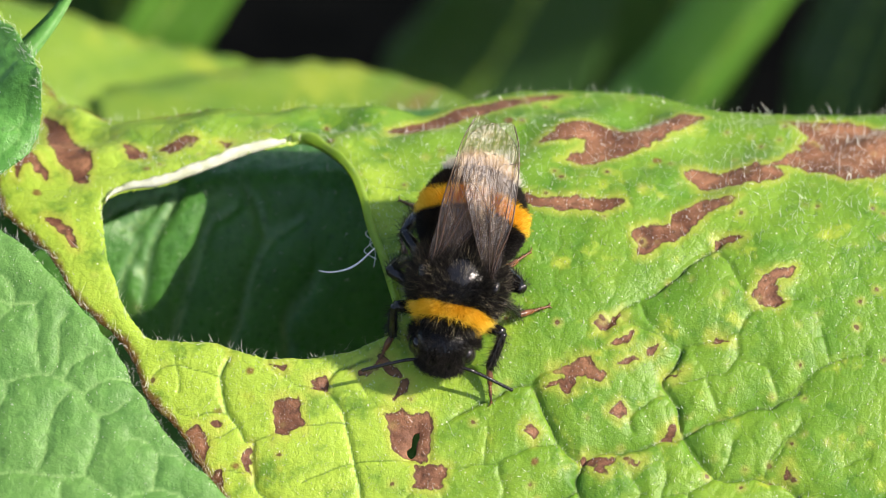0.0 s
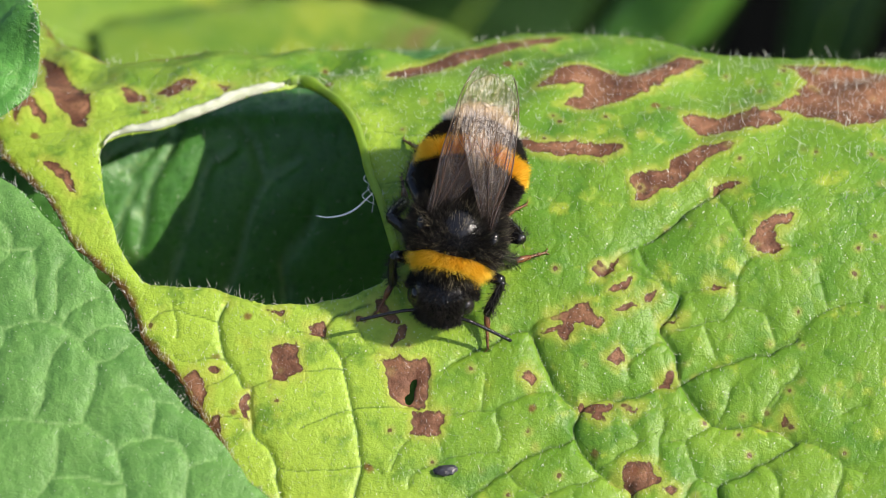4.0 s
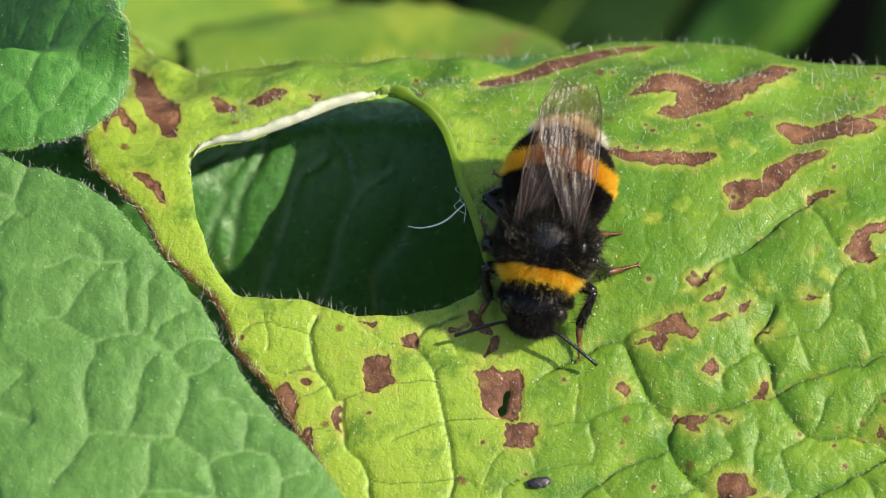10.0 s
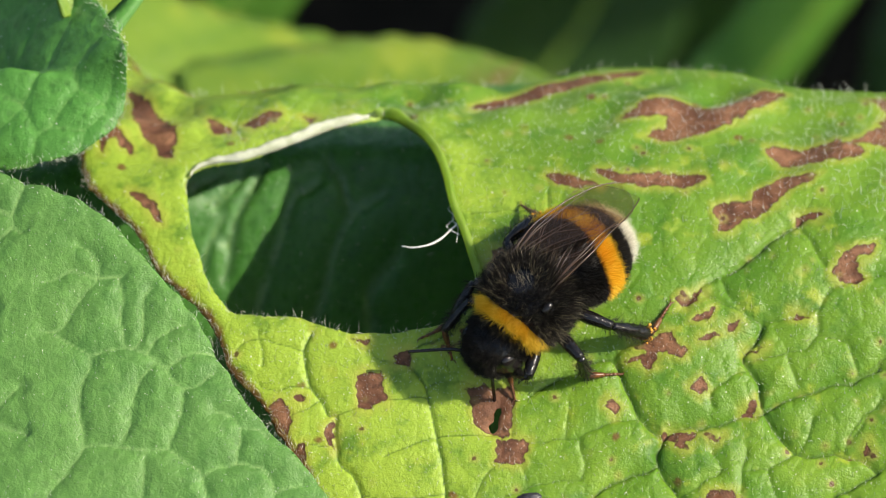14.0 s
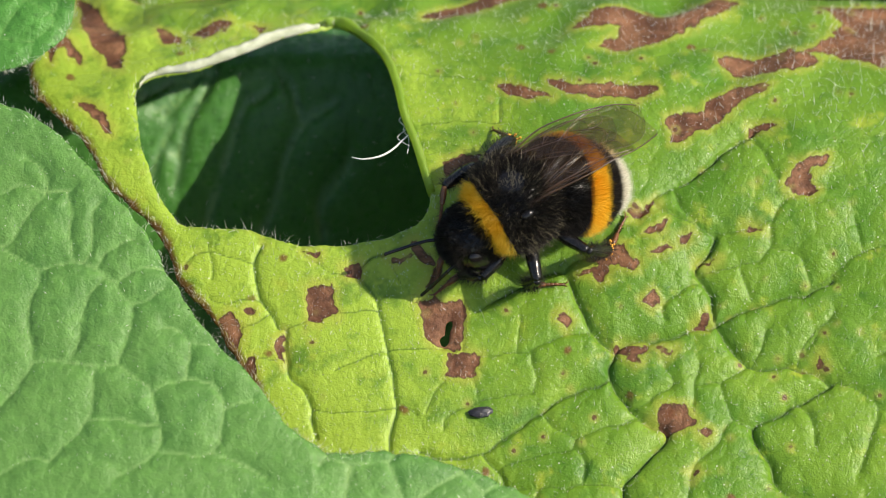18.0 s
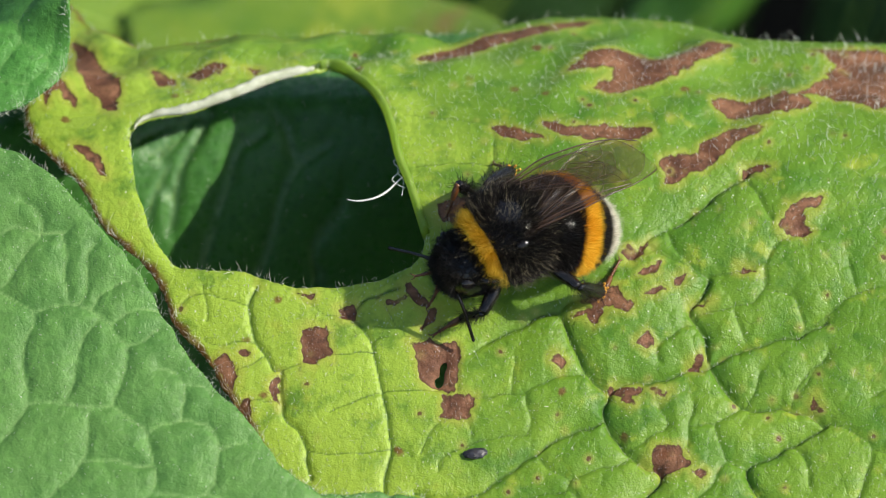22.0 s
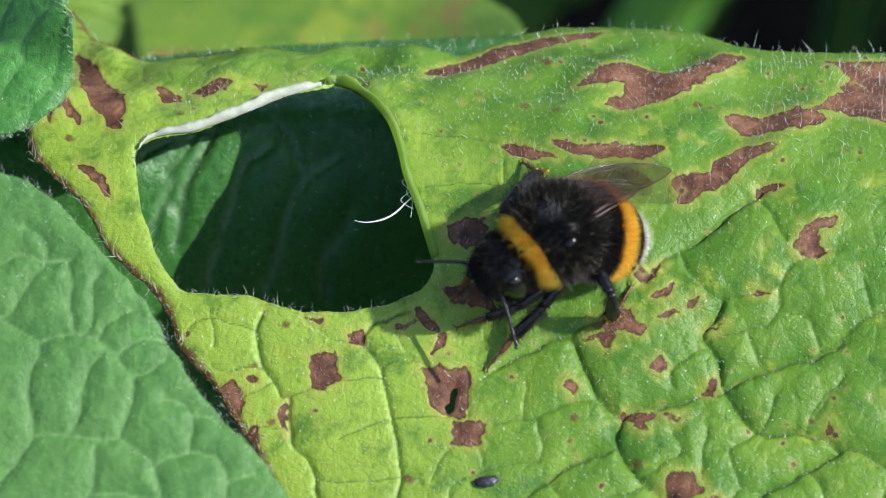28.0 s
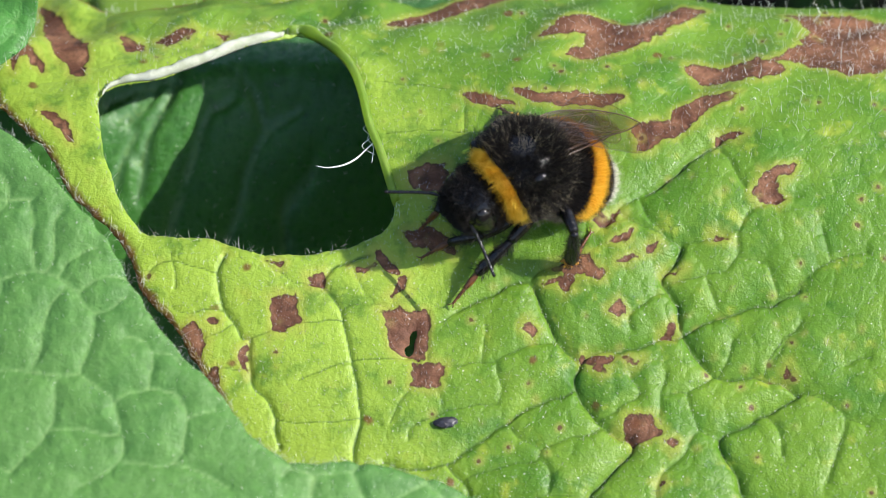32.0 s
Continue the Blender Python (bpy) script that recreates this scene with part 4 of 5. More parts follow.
def sheet_leaf(name, label, bounds, step, height, line, mat, size, seed, amount, vein_width=0.12, extra=None, jag=0.08, hairs=500, seam=0.4, own=1.0, down=0, fuzz=0.28):
    leaf = tagged(new(name), label, "leaf")

    def sdf(x, y):
        return signed(x, y, line) + jag * ripple(x, y, 0.5, seed + 9)

    x, y, d, faces = sheet(*bounds, step, height, sdf)
    z, vein, tint = quilt(x, y, height(x, y), size, seed, amount, vein_width, extra, own)
    z = z - seam * np.exp(-d / 0.5)
    me = mesh_from("blade", np.stack([x, y, z], 1), faces, [mat])
    give(me, "vein", vein)
    give(me, "tint", tint)
    thick(part("blade", me, leaf), 0.25)
    rng = np.random.default_rng(seed)
    a = line[rng.integers(0, len(line), hairs)] + rng.normal(size=(hairs, 2)) * 0.25
    a = a[(sdf(a[:, 0], a[:, 1]) > -0.3)]
    leaf_hairs("margin_hairs", a[:, 0], a[:, 1], lambda p, q: height(p, q) - 0.2, leaf, rng, 0.6, 0.032)
    if down:
        b = np.stack([rng.uniform(bounds[0], bounds[1], down), rng.uniform(bounds[2], bounds[3], down)], 1)
        b = b[sdf(b[:, 0], b[:, 1]) > 0.1]
        leaf_hairs("short_hairs", b[:, 0], b[:, 1], lambda p, q: quilt(p, q, height(p, q), size, seed, amount, vein_width, extra, own)[0], leaf, rng, fuzz, 0.034)
    return leaf


ALIKE = {"yellowing_leaf": "yellowing leaves behind", "upright_leaf": "upright leaves behind", "shaded_leaf": "dark leaves in the shade"}


def blade_leaf(name, label, mid, half, normal, mat, cup=0.25, seed=1, droop=0.0, category="leaf", wave=0.0):
    """A long leaf along a midrib line (mm): widths from half(t), cupped along the rib."""
    leaf = tagged(new(name), label, category, ALIKE.get(name, ""))
    line = curve_through(mid, 10)
    n, m = len(line), 13
    t = np.gradient(line, axis=0)
    verts, vein, tint = [], [], []
    up = Vector(normal).normalized()
    for i in range(n):
        d = Vector(t[i]).normalized()
        s = d.cross(up).normalized()
        nn = s.cross(d)
        w = max(half(i / (n - 1)), 0.02)
        for k in range(m):
            a = k / (m - 1) * 2 - 1
            lift = cup * w * abs(a) ** 1.3 - droop * w * a * a + wave * w * math.sin(i * 0.8 + 2 * a) * abs(a)
            ridge = 0.03 * w * math.cos((abs(a) * 5 + i * 0.55) * 3.1)
            verts.append(Vector(line[i]) + s * (a * w) + nn * (lift + ridge))
            vein.append(max(math.exp(-(a * 9) ** 2), 0.5 * max(0, math.cos((abs(a) * 5 - i * 0.9) * 3.1)) ** 8))
            tint.append(0.5 + 0.4 * math.sin(i * 1.3 + k * 2.1 + seed))
    faces = [(i * m + k, i * m + k + 1, (i + 1) * m + k + 1, (i + 1) * m + k) for i in range(n - 1) for k in range(m - 1)]
    me = mesh_from("blade", verts, faces, [mat])
    give(me, "vein", vein)
    give(me, "tint", tint)
    thick(part("blade", me, leaf), 0.3)
    rib = [tuple(Vector(p) - up * 0.1) for p in line]
    v, f = tube(rib, [0.55 * (1 - 0.8 * i / n) * max(half(0.4) / 8, 0.25) for i in range(n)], 7)
    part("midrib", mesh_from("midrib", v, f, [LIP]), leaf)
    return leaf


def pointed(width, start=0.35):
    return lambda t: width * (min(t / start, 1) ** 0.6) * (1 - max(0, (t - start) / (1 - start)) ** 2.2)


def other_leaves():
    sheet_leaf("bluish_leaf", "large matte blue-green leaf with pale net veins", (-46, 13, -34, 18), 0.2,
               near_height, near_line, BLUISH, 4.0, 31, 0.40, 0.13, near_veins, jag=0.10, hairs=1500, down=5000)
    sheet_leaf("lower_leaf", "dark green veined leaf below the torn hole, mostly in shade", (-41, 13, -9, 75), 0.3,
               deep_height, deep_line, DEEP, 2.8, 51, 1.1, 0.34, deep_veins, hairs=200, own=0.0, down=3600, fuzz=0.7)
    corner = sheet_leaf("curled_leaf", "fresh green hairy leaf with a curled margin and a thin tip", (-50, -24, 6, 50), 0.2,
                        corner_height, corner_line, FRESH, 2.6, 71, 0.3, 0.1, jag=0.06, hairs=900)
    blade_leaf("young_leaf", "narrow yellow-green leaf behind the curled one", ((-35.5, 34.2, 24.0), (-32.9, 28.8, 20.6), (-31.3, 26.4, 18.7), (-30.5, 24.8, 17.0)),
               lambda t: 1.1, (0.2, -0.6, 0.8), FAR_YELLOW, 0.5, 12)
    tip = curve_through(((-28.8, 22.6, 16.0), (-27.9, 23.7, 16.8), (-26.0, 25.9, 18.0), (-24.0, 28.8, 19.5)), 6)
    n = len(tip)
    verts = []
    for i, p in enumerate(tip):
        w = 1.0 * (1 - (i / (n - 1)) ** 2.2) + 0.03
        for a, b in ((-w, 0.12 * w), (0, -0.1 * w), (w, 0.2 * w), (0, -0.1 * w - 0.12)):
            verts.append((p[0] + a * 0.85, p[1] - a * 0.3, p[2] + b - a * 0.2))
    faces = [(i * 4 + k, i * 4 + (k + 1) % 4, (i + 1) * 4 + (k + 1) % 4, (i + 1) * 4 + k) for i in range(n - 1) for k in range(4)]
    me = mesh_from("leaf_tip", verts, faces, [FRESH])
    give(me, "vein", np.zeros(len(verts)))
    give(me, "tint", np.full(len(verts), 0.8))
    part("leaf_tip", me, corner, "narrow pointed green tip")

    blade_leaf("yellowing_leaf", "yellow-green leaf lying behind the spotted leaf", ((-48, 70, -24), (-33, 69, -24), (-22, 67, -26.5), (-12, 67, -27.5), (-6.5, 67, -26.5)),
               lambda t: 9.5 * (1 - max(0, t - 0.5) ** 2 * 3.0), (0.1, -0.35, 1), FAR_YELLOW, 0.05, 2, 0.25)
    blade_leaf("yellowing_leaf", "yellow-green leaf lying behind the spotted leaf", ((-24, 61, -26), (-10, 63, -25), (-3, 63, -24.5), (5.5, 60, -21)),
               lambda t: 9 * (1 - max(0, t - 0.4) ** 2 * 2.5), (0.1, -0.3, 1), FAR_YELLOW, 0.05, 3, 0.25)
    blade_leaf("upright_leaf", "long narrow light green upright leaf", ((13.7, 108, -80), (19.7, 110, -65), (24.2, 110, -58), (33.7, 111, -42), (46.7, 113, -20)),
               lambda t: 4.2, (0.25, -0.75, 0.3), MID_GREEN, -0.75, 4)
    blade_leaf("upright_leaf", "long narrow light green upright leaf", ((-30, 108, -78), (-24.7, 110, -58), (-20.5, 110, -49), (-14, 111, -37), (-5, 113, -18)),
               lambda t: 4.6, (0.5, -0.7, 0.3), MID_GREEN, 0.3, 5)
    blade_leaf("shaded_leaf", "broad green leaf coloured dark for deep shade", ((-6, 148, -125), (3, 150, -97), (9, 152, -87), (16, 156, -72), (30, 165, -40)),
               pointed(9), (0.1, -0.8, 0.4), FAR_SHADED, 0.2, 6)
    blade_leaf("shaded_leaf", "broad green leaf coloured dark for deep shade", ((34, 148, -125), (38, 150, -97), (41, 152, -87), (46, 156, -72), (54, 165, -40)),
               pointed(6), (-0.9, -0.5, 0.1), FAR_SHADED, 0.2, 7)
    # more shade-coloured leaves, added to fill the black gaps behind
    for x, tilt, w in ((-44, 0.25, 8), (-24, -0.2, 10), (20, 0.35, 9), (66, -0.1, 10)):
        blade_leaf("shaded_leaf", "broad green leaf coloured dark for deep shade", [(x + tilt * k * 0.6, 176 + 0.1 * k, -135 + k) for k in (0, 25, 50, 75, 105)],
                   pointed(w), (tilt, -0.8, 0.3), FAR_SHADED, 0.2, 8 + int(x))


def unseen_shade_leaves():
    """Big unseen leaves, added beside the view to shade what lies behind."""
    for i, (x, y, z, turn) in enumerate(((150, 148, 50, 20), (190, 190, 62, 60), (250, 150, 75, 100), (120, 210, 40, 40), (270, 250, 80, 10), (200, 270, 66, 150), (330, 200, 95, 70), (150, 330, 60, 30))):
        a = radians(turn)
        d = Vector((math.cos(a), math.sin(a), 0.1))
        p = Vector((x, y, z))
        mid = [tuple(p + d * k + Vector((0, 0, -0.0016 * k * k))) for k in (-75, -35, 5, 45, 85)]
        blade_leaf("unseen_shade_leaf", "large leaf added out of view to shade the background", mid, pointed(46), (0.1, -0.1, 1), FAR_SHADED, 0.15, 20 + i, wave=0.05)


def silk_and_crumb():
    a = curve_through(((-2.6, 13.6, 6.9), (-3.3, 13.0, 6.6), (-3.8, 12.6, 6.3), (-4.4, 12.2, 6.1), (-5.1, 11.9, 6.0), (-6.1, 11.8, 5.9), (-6.9, 12.0, 5.9)), 8)
    b = curve_through(((-2.7, 15.2, 7.6), (-3.5, 14.6, 7.2), (-3.0, 13.9, 7.0), (-3.6, 13.2, 6.7), (-2.7, 12.3, 6.7)), 8)
    c = curve_through(((-2.6, 14.6, 7.4), (-3.2, 13.9, 6.9), (-2.8, 13.1, 6.7), (-2.9, 11.8, 6.4)), 8)
    v, f = joined(tube(a, np.linspace(0.04, 0.02, len(a)) + 0.045 * np.sin(np.linspace(0, 3.1, len(a))), 6), tube(b, 0.022, 6), tube(c, 0.022, 6))
    ob = tagged(new("silk_thread", mesh_from("silk_thread", v, f, [SILK])), "white curled silk thread caught on the rim of the hole", "thread")
    bm = bmesh.new()
    bmesh.ops.create_icosphere(bm, subdivisions=3, radius=1.0)
    for w in bm.verts:
        k = 1 + 0.22 * noise.noise(w.co * 2.3) + 0.1 * noise.noise(w.co * 6)
        w.co = Vector((w.co.x * 0.85 * k, w.co.y * 0.42 * k, w.co.z * 0.26 * k + 0.2)) * MM
    me = bpy.data.meshes.new("dark_crumb")
    bm.to_mesh(me)
    bm.free()
    me.materials.append(CRUMB)
    ob = tagged(new("dark_crumb", me), "small black shrivelled crumb lying on the leaf", "debris")
    ob.matrix_basis = pose(2.36 * MM, -5.09 * MM, (float(main_surface(np.array([2.36]), np.array([-5.09]))[0]) - 0.05) * MM, 20, 0, 8)


def ground_sheet():
    n = 60
    k = np.linspace(-1, 1, n)
    g = np.sign(k) * np.abs(k) ** 4 * 40000
    x, y = np.meshgrid(g, g)
    z = -140 + 6 * ripple(x, y, 30, 90) * np.exp(-np.hypot(x, y) / 800)
    idx = np.arange(n * n).reshape(n, n)
    f = np.stack([idx[:-1, :-1], idx[:-1, 1:], idx[1:, 1:], idx[1:, :-1]], -1).reshape(-1, 4)
    tagged(new("ground", mesh_from("ground", np.stack([x, y, z], -1).reshape(-1, 3), f, [SOIL])), "soil under the plants, coloured near black for their shade", "soil", kind="structure")


# ---- the bumblebee: built in mm with x ahead, y to its left, z up, standing on z = 0 ----
def egg(cx, cy, cz, rx, ry, rz, tilt=0.0, seg=40, rings=26, shape=None):
    """A smooth body mass; shape(u) scales its girth from its rear (-1) to its front (+1)."""
    verts, faces = [], []
    c, s = math.cos(radians(tilt)), math.sin(radians(tilt))
    for i in range(rings + 1):
        a = math.pi * i / rings
        u, r = math.cos(a), math.sin(a) * (shape(math.cos(a)) if shape else 1)
        for k in range(seg):
            b = 2 * math.pi * k / seg
            x, y, z = rx * u, ry * r * math.cos(b), rz * r * math.sin(b)
            verts.append((cx + x * c + z * s, cy + y, cz - x * s + z * c))
    for i in range(rings):
        for k in range(seg):
            j = (k + 1) % seg
            faces.append((i * seg + k, (i + 1) * seg + k, (i + 1) * seg + j, i * seg + j))
    return verts, faces


def banded(name, verts, faces, lo, hi, rings, seg=40):
    """A body mass whose skin is golden between two places along it (-1 rear, 1 front), above its belly."""
    me = mesh_from(name, verts, faces, [CHITIN, GOLD_SKIN])
    for i, p in enumerate(me.polygons):
        u, k = math.cos(math.pi * (i // seg + 0.5) / rings), i % seg
        if lo < u < hi and not seg * 0.6 < k < seg * 0.9:
            p.material_index = 1
    return me


def fur_points(n, rng, cx, cy, cz, rx, ry, rz, tilt=0.0, shape=None):
    """Random places, outward ways and the place along the body (-1..1) on an egg."""
    u = rng.uniform(-1, 1, n)
    b = rng.uniform(0, 2 * math.pi, n)
    g = np.sqrt(1 - u * u) * (np.array([shape(q) for q in u]) if shape else 1)
    p = np.stack([rx * u, ry * g * np.cos(b), rz * g * np.sin(b)], 1)
    w = p / np.array((rx * rx, ry * ry, rz * rz))
    w /= np.linalg.norm(w, axis=1, keepdims=True)
    c, s = math.cos(radians(tilt)), math.sin(radians(tilt))
    turn = np.array(((c, 0, s), (0, 1, 0), (-s, 0, c)))
    return p @ turn.T + (cx, cy, cz), w @ turn.T, u, b


def fur(name, parent, label, p, w, keep, length, width, mat, rng, lean=(-0.45, 0, 0.0), loose=0.28):
    p, w = p[keep], w[keep]
    way = w + np.asarray(lean) + rng.normal(size=w.shape) * loose
    way /= np.linalg.norm(way, axis=1, keepdims=True)
    v, f = hair_mesh(p - w * 0.05, way, length * (0.6 + 0.6 * rng.random(len(p))), width, rng, 0.18)
    return tagged(part(name, mesh_from(name, v, f, [mat]), parent, label), kind="stuff")


def limb(points, radii, sides=9):
    return tube(curve_through(points, 5), np.interp(np.linspace(0, 1, (len(points) - 1) * 5 + 1), np.linspace(0, 1, len(radii)), radii), sides)


LEGS, WINGS = [], []


def bristled(title, leg, tube_part, mat, roots_span, radius, count, length, rng, lean=0.6):
    """One piece of a leg with its bristles."""
    v, f = tube_part
    a, c = np.asarray(roots_span[0], float), np.asarray(roots_span[1], float)
    t = rng.random((count, 1))
    w = rng.normal(size=(count, 3))
    d = (c - a) / np.linalg.norm(c - a)
    w -= (w @ d)[:, None] * d
    w /= np.linalg.norm(w, axis=1, keepdims=True)
    ways = w + d * lean
    ways /= np.linalg.norm(ways, axis=1, keepdims=True)
    hv, hf = hair_mesh(a + (c - a) * t + w * radius * 0.75, ways, length * (0.5 + 0.6 * rng.random(count)), 0.03, rng)
    me = mesh_from(title, *joined((list(v), f), (list(hv), hf)), [mat, BLACK_FUR])
    for q in list(me.polygons)[len(f):]:
        q.material_index = 1
    return part(title, me, leg)


def bee_leg(bee, name, hip, lengths, broad, rng):
    """A leg with its origin at the hip; each piece is built along x from its own joint: thigh, shin and foot with claws."""
    leg = new(name)
    leg.parent = bee
    leg.location = Vector(hip) * MM
    tagged(leg, "hairy black jointed leg with a rust-brown foot")
    a, b, c = lengths
    bristled("thigh", leg, limb(((0, 0, 0), (a * 0.5, 0, 0.12), (a, 0, 0)), (0.42, 0.52, 0.36)), CHITIN, ((0, 0, 0), (a, 0, 0)), 0.45, 260, 0.65, rng)
    shin = bristled("shin", leg, limb(((0, 0, 0), (b * 0.35, 0, 0.05), (b * 0.8, 0, 0), (b, 0, 0)), (0.27, broad * 0.9, broad, 0.28)), CHITIN, ((0, 0, 0), (b, 0, 0)), broad, 420, 0.7, rng)
    first = limb(((0, 0, 0), (c * 0.25, 0, 0.02), (c * 0.5, 0, 0)), (0.2, 0.25, 0.16))
    rings = [egg(c * k, 0, 0, 0.24, 0.13, 0.12, 0, 10, 8) for k in (0.57, 0.68, 0.79)]
    last = limb(((c * 0.84, 0, 0), (c * 0.95, 0, 0.03), (c, 0, 0)), (0.08, 0.1, 0.09))
    claws = [limb(((c, 0, 0), (c + 0.2, s * 0.16, 0.05), (c + 0.34, s * 0.26, -0.12)), (0.06, 0.045, 0.015), 5) for s in (-1, 1)]
    foot = bristled("foot", leg, joined(first, *rings, last, *claws), TARSUS, ((0, 0, 0), (c * 0.8, 0, 0)), 0.17, 120, 0.3, rng)
    shins = [shin]
    if name == "hind_leg":
        bits = [egg(b * 0.93 + rng.normal() * 0.22, rng.normal() * 0.26, rng.normal() * 0.24, r, r, r, 0, 8, 6) for r in 0.06 + 0.07 * rng.random(60)]
        shins.append(part("pollen", mesh_from("pollen", *joined(*bits), [POLLEN]), leg, "orange pollen grains stuck to the leg"))
        tagged(shins[-1], kind="stuff")
    LEGS.append((leg, name, Vector(hip), lengths, shins, foot))
    return leg


def wing(bee, side, root, length, width, sweep, tilt, name, veins, droop, rise):
    """A flat, faintly buckled membrane with raised veins; origin at its root, lying back along -x."""
    ob = new(name)
    ob.parent = bee
    tagged(ob, "clear smoky brown veined wing folded over the back")
    nu, nv = 40, 48
    verts = []

    def at(u, v):
        lead = width * 0.15 * u ** 0.6 * max(0, 1 - u ** 4) ** 0.55
        trail = -width * 0.92 * (0.25 * u ** 0.3 + 0.85 * u) * max(0, 1 - u ** 4.2) ** 0.55
        y = lead + (trail - lead) * v
        k = u * length
        z = 0.06 * math.sin(v * 24 + u * 3 + 1.2 * math.sin(u * 7)) * (0.7 + 0.6 * math.sin(v * 9 + u * 8)) * math.sin(math.pi * u) * (1 - 0.9 * u) + 0.95 * math.sin(math.pi * u) + 0.03 * math.sin(u * 23 + v * 5) - droop * y * abs(y) * 0.03
        return (-k, y * side, z)

    for i in range(nu + 1):
        for j in range(nv + 1):
            verts.append(at(0.01 + 0.989 * (i / nu) ** 0.8, j / nv))
    faces = [(i * (nv + 1) + j, i * (nv + 1) + j + 1, (i + 1) * (nv + 1) + j + 1, (i + 1) * (nv + 1) + j) for i in range(nu) for j in range(nv)]
    part("membrane", mesh_from("membrane", verts, faces, [WING]), ob)
    pieces = []
    for path, r in veins:
        pts = [Vector(at(u, v)) + Vector((0, 0, 0.02)) for u, v in curve_through(path, 6)]
        pieces.append(tube(pts, np.linspace(r * 0.7, r * 0.4, len(pts)), 5))
    tagged(part("vein_net", mesh_from("vein_net", *joined(*pieces), [WING_VEIN]), ob, "fine dark raised veins"), kind="stuff")
    WINGS.append((ob, root, tilt, rise, sweep))
    return ob


FORE_VEINS = ((((0.01, 0.4), (0.3, 0.02), (0.6, 0.0), (0.85, 0.0), (0.985, 0.05)), 0.09), (((0.12, 1.0), (0.5, 1.0), (0.8, 1.0), (0.93, 1.0), (0.985, 0.95)), 0.03), (((0.02, 0.5), (0.3, 0.2), (0.55, 0.12), (0.78, 0.03)), 0.07),
              (((0.02, 0.6), (0.25, 0.55), (0.45, 0.5), (0.62, 0.52)), 0.05), (((0.3, 0.55), (0.34, 0.3), (0.4, 0.14)), 0.04),
              (((0.45, 0.5), (0.5, 0.3), (0.56, 0.12)), 0.04), (((0.4, 0.52), (0.55, 0.75), (0.6, 0.95)), 0.04), (((0.5, 0.35), (0.62, 0.4), (0.72, 0.3), (0.74, 0.06)), 0.04),
              (((0.62, 0.4), (0.7, 0.55), (0.66, 0.8)), 0.035), (((0.58, 0.13), (0.62, 0.25), (0.62, 0.4)), 0.035))
HIND_VEINS = ((((0.01, 0.4), (0.4, 0.05), (0.8, 0.03)), 0.06), (((0.15, 1.0), (0.5, 1.0), (0.85, 1.0), (0.98, 0.95)), 0.03), (((0.02, 0.5), (0.35, 0.45), (0.7, 0.5)), 0.045), (((0.35, 0.45), (0.45, 0.2), (0.6, 0.05)), 0.035))


WAIST = (-1.3, 0, 4.3)
NECK = (3.5, 0, 3.9)
SOCKET = (2.2, 0.95, -0.9)


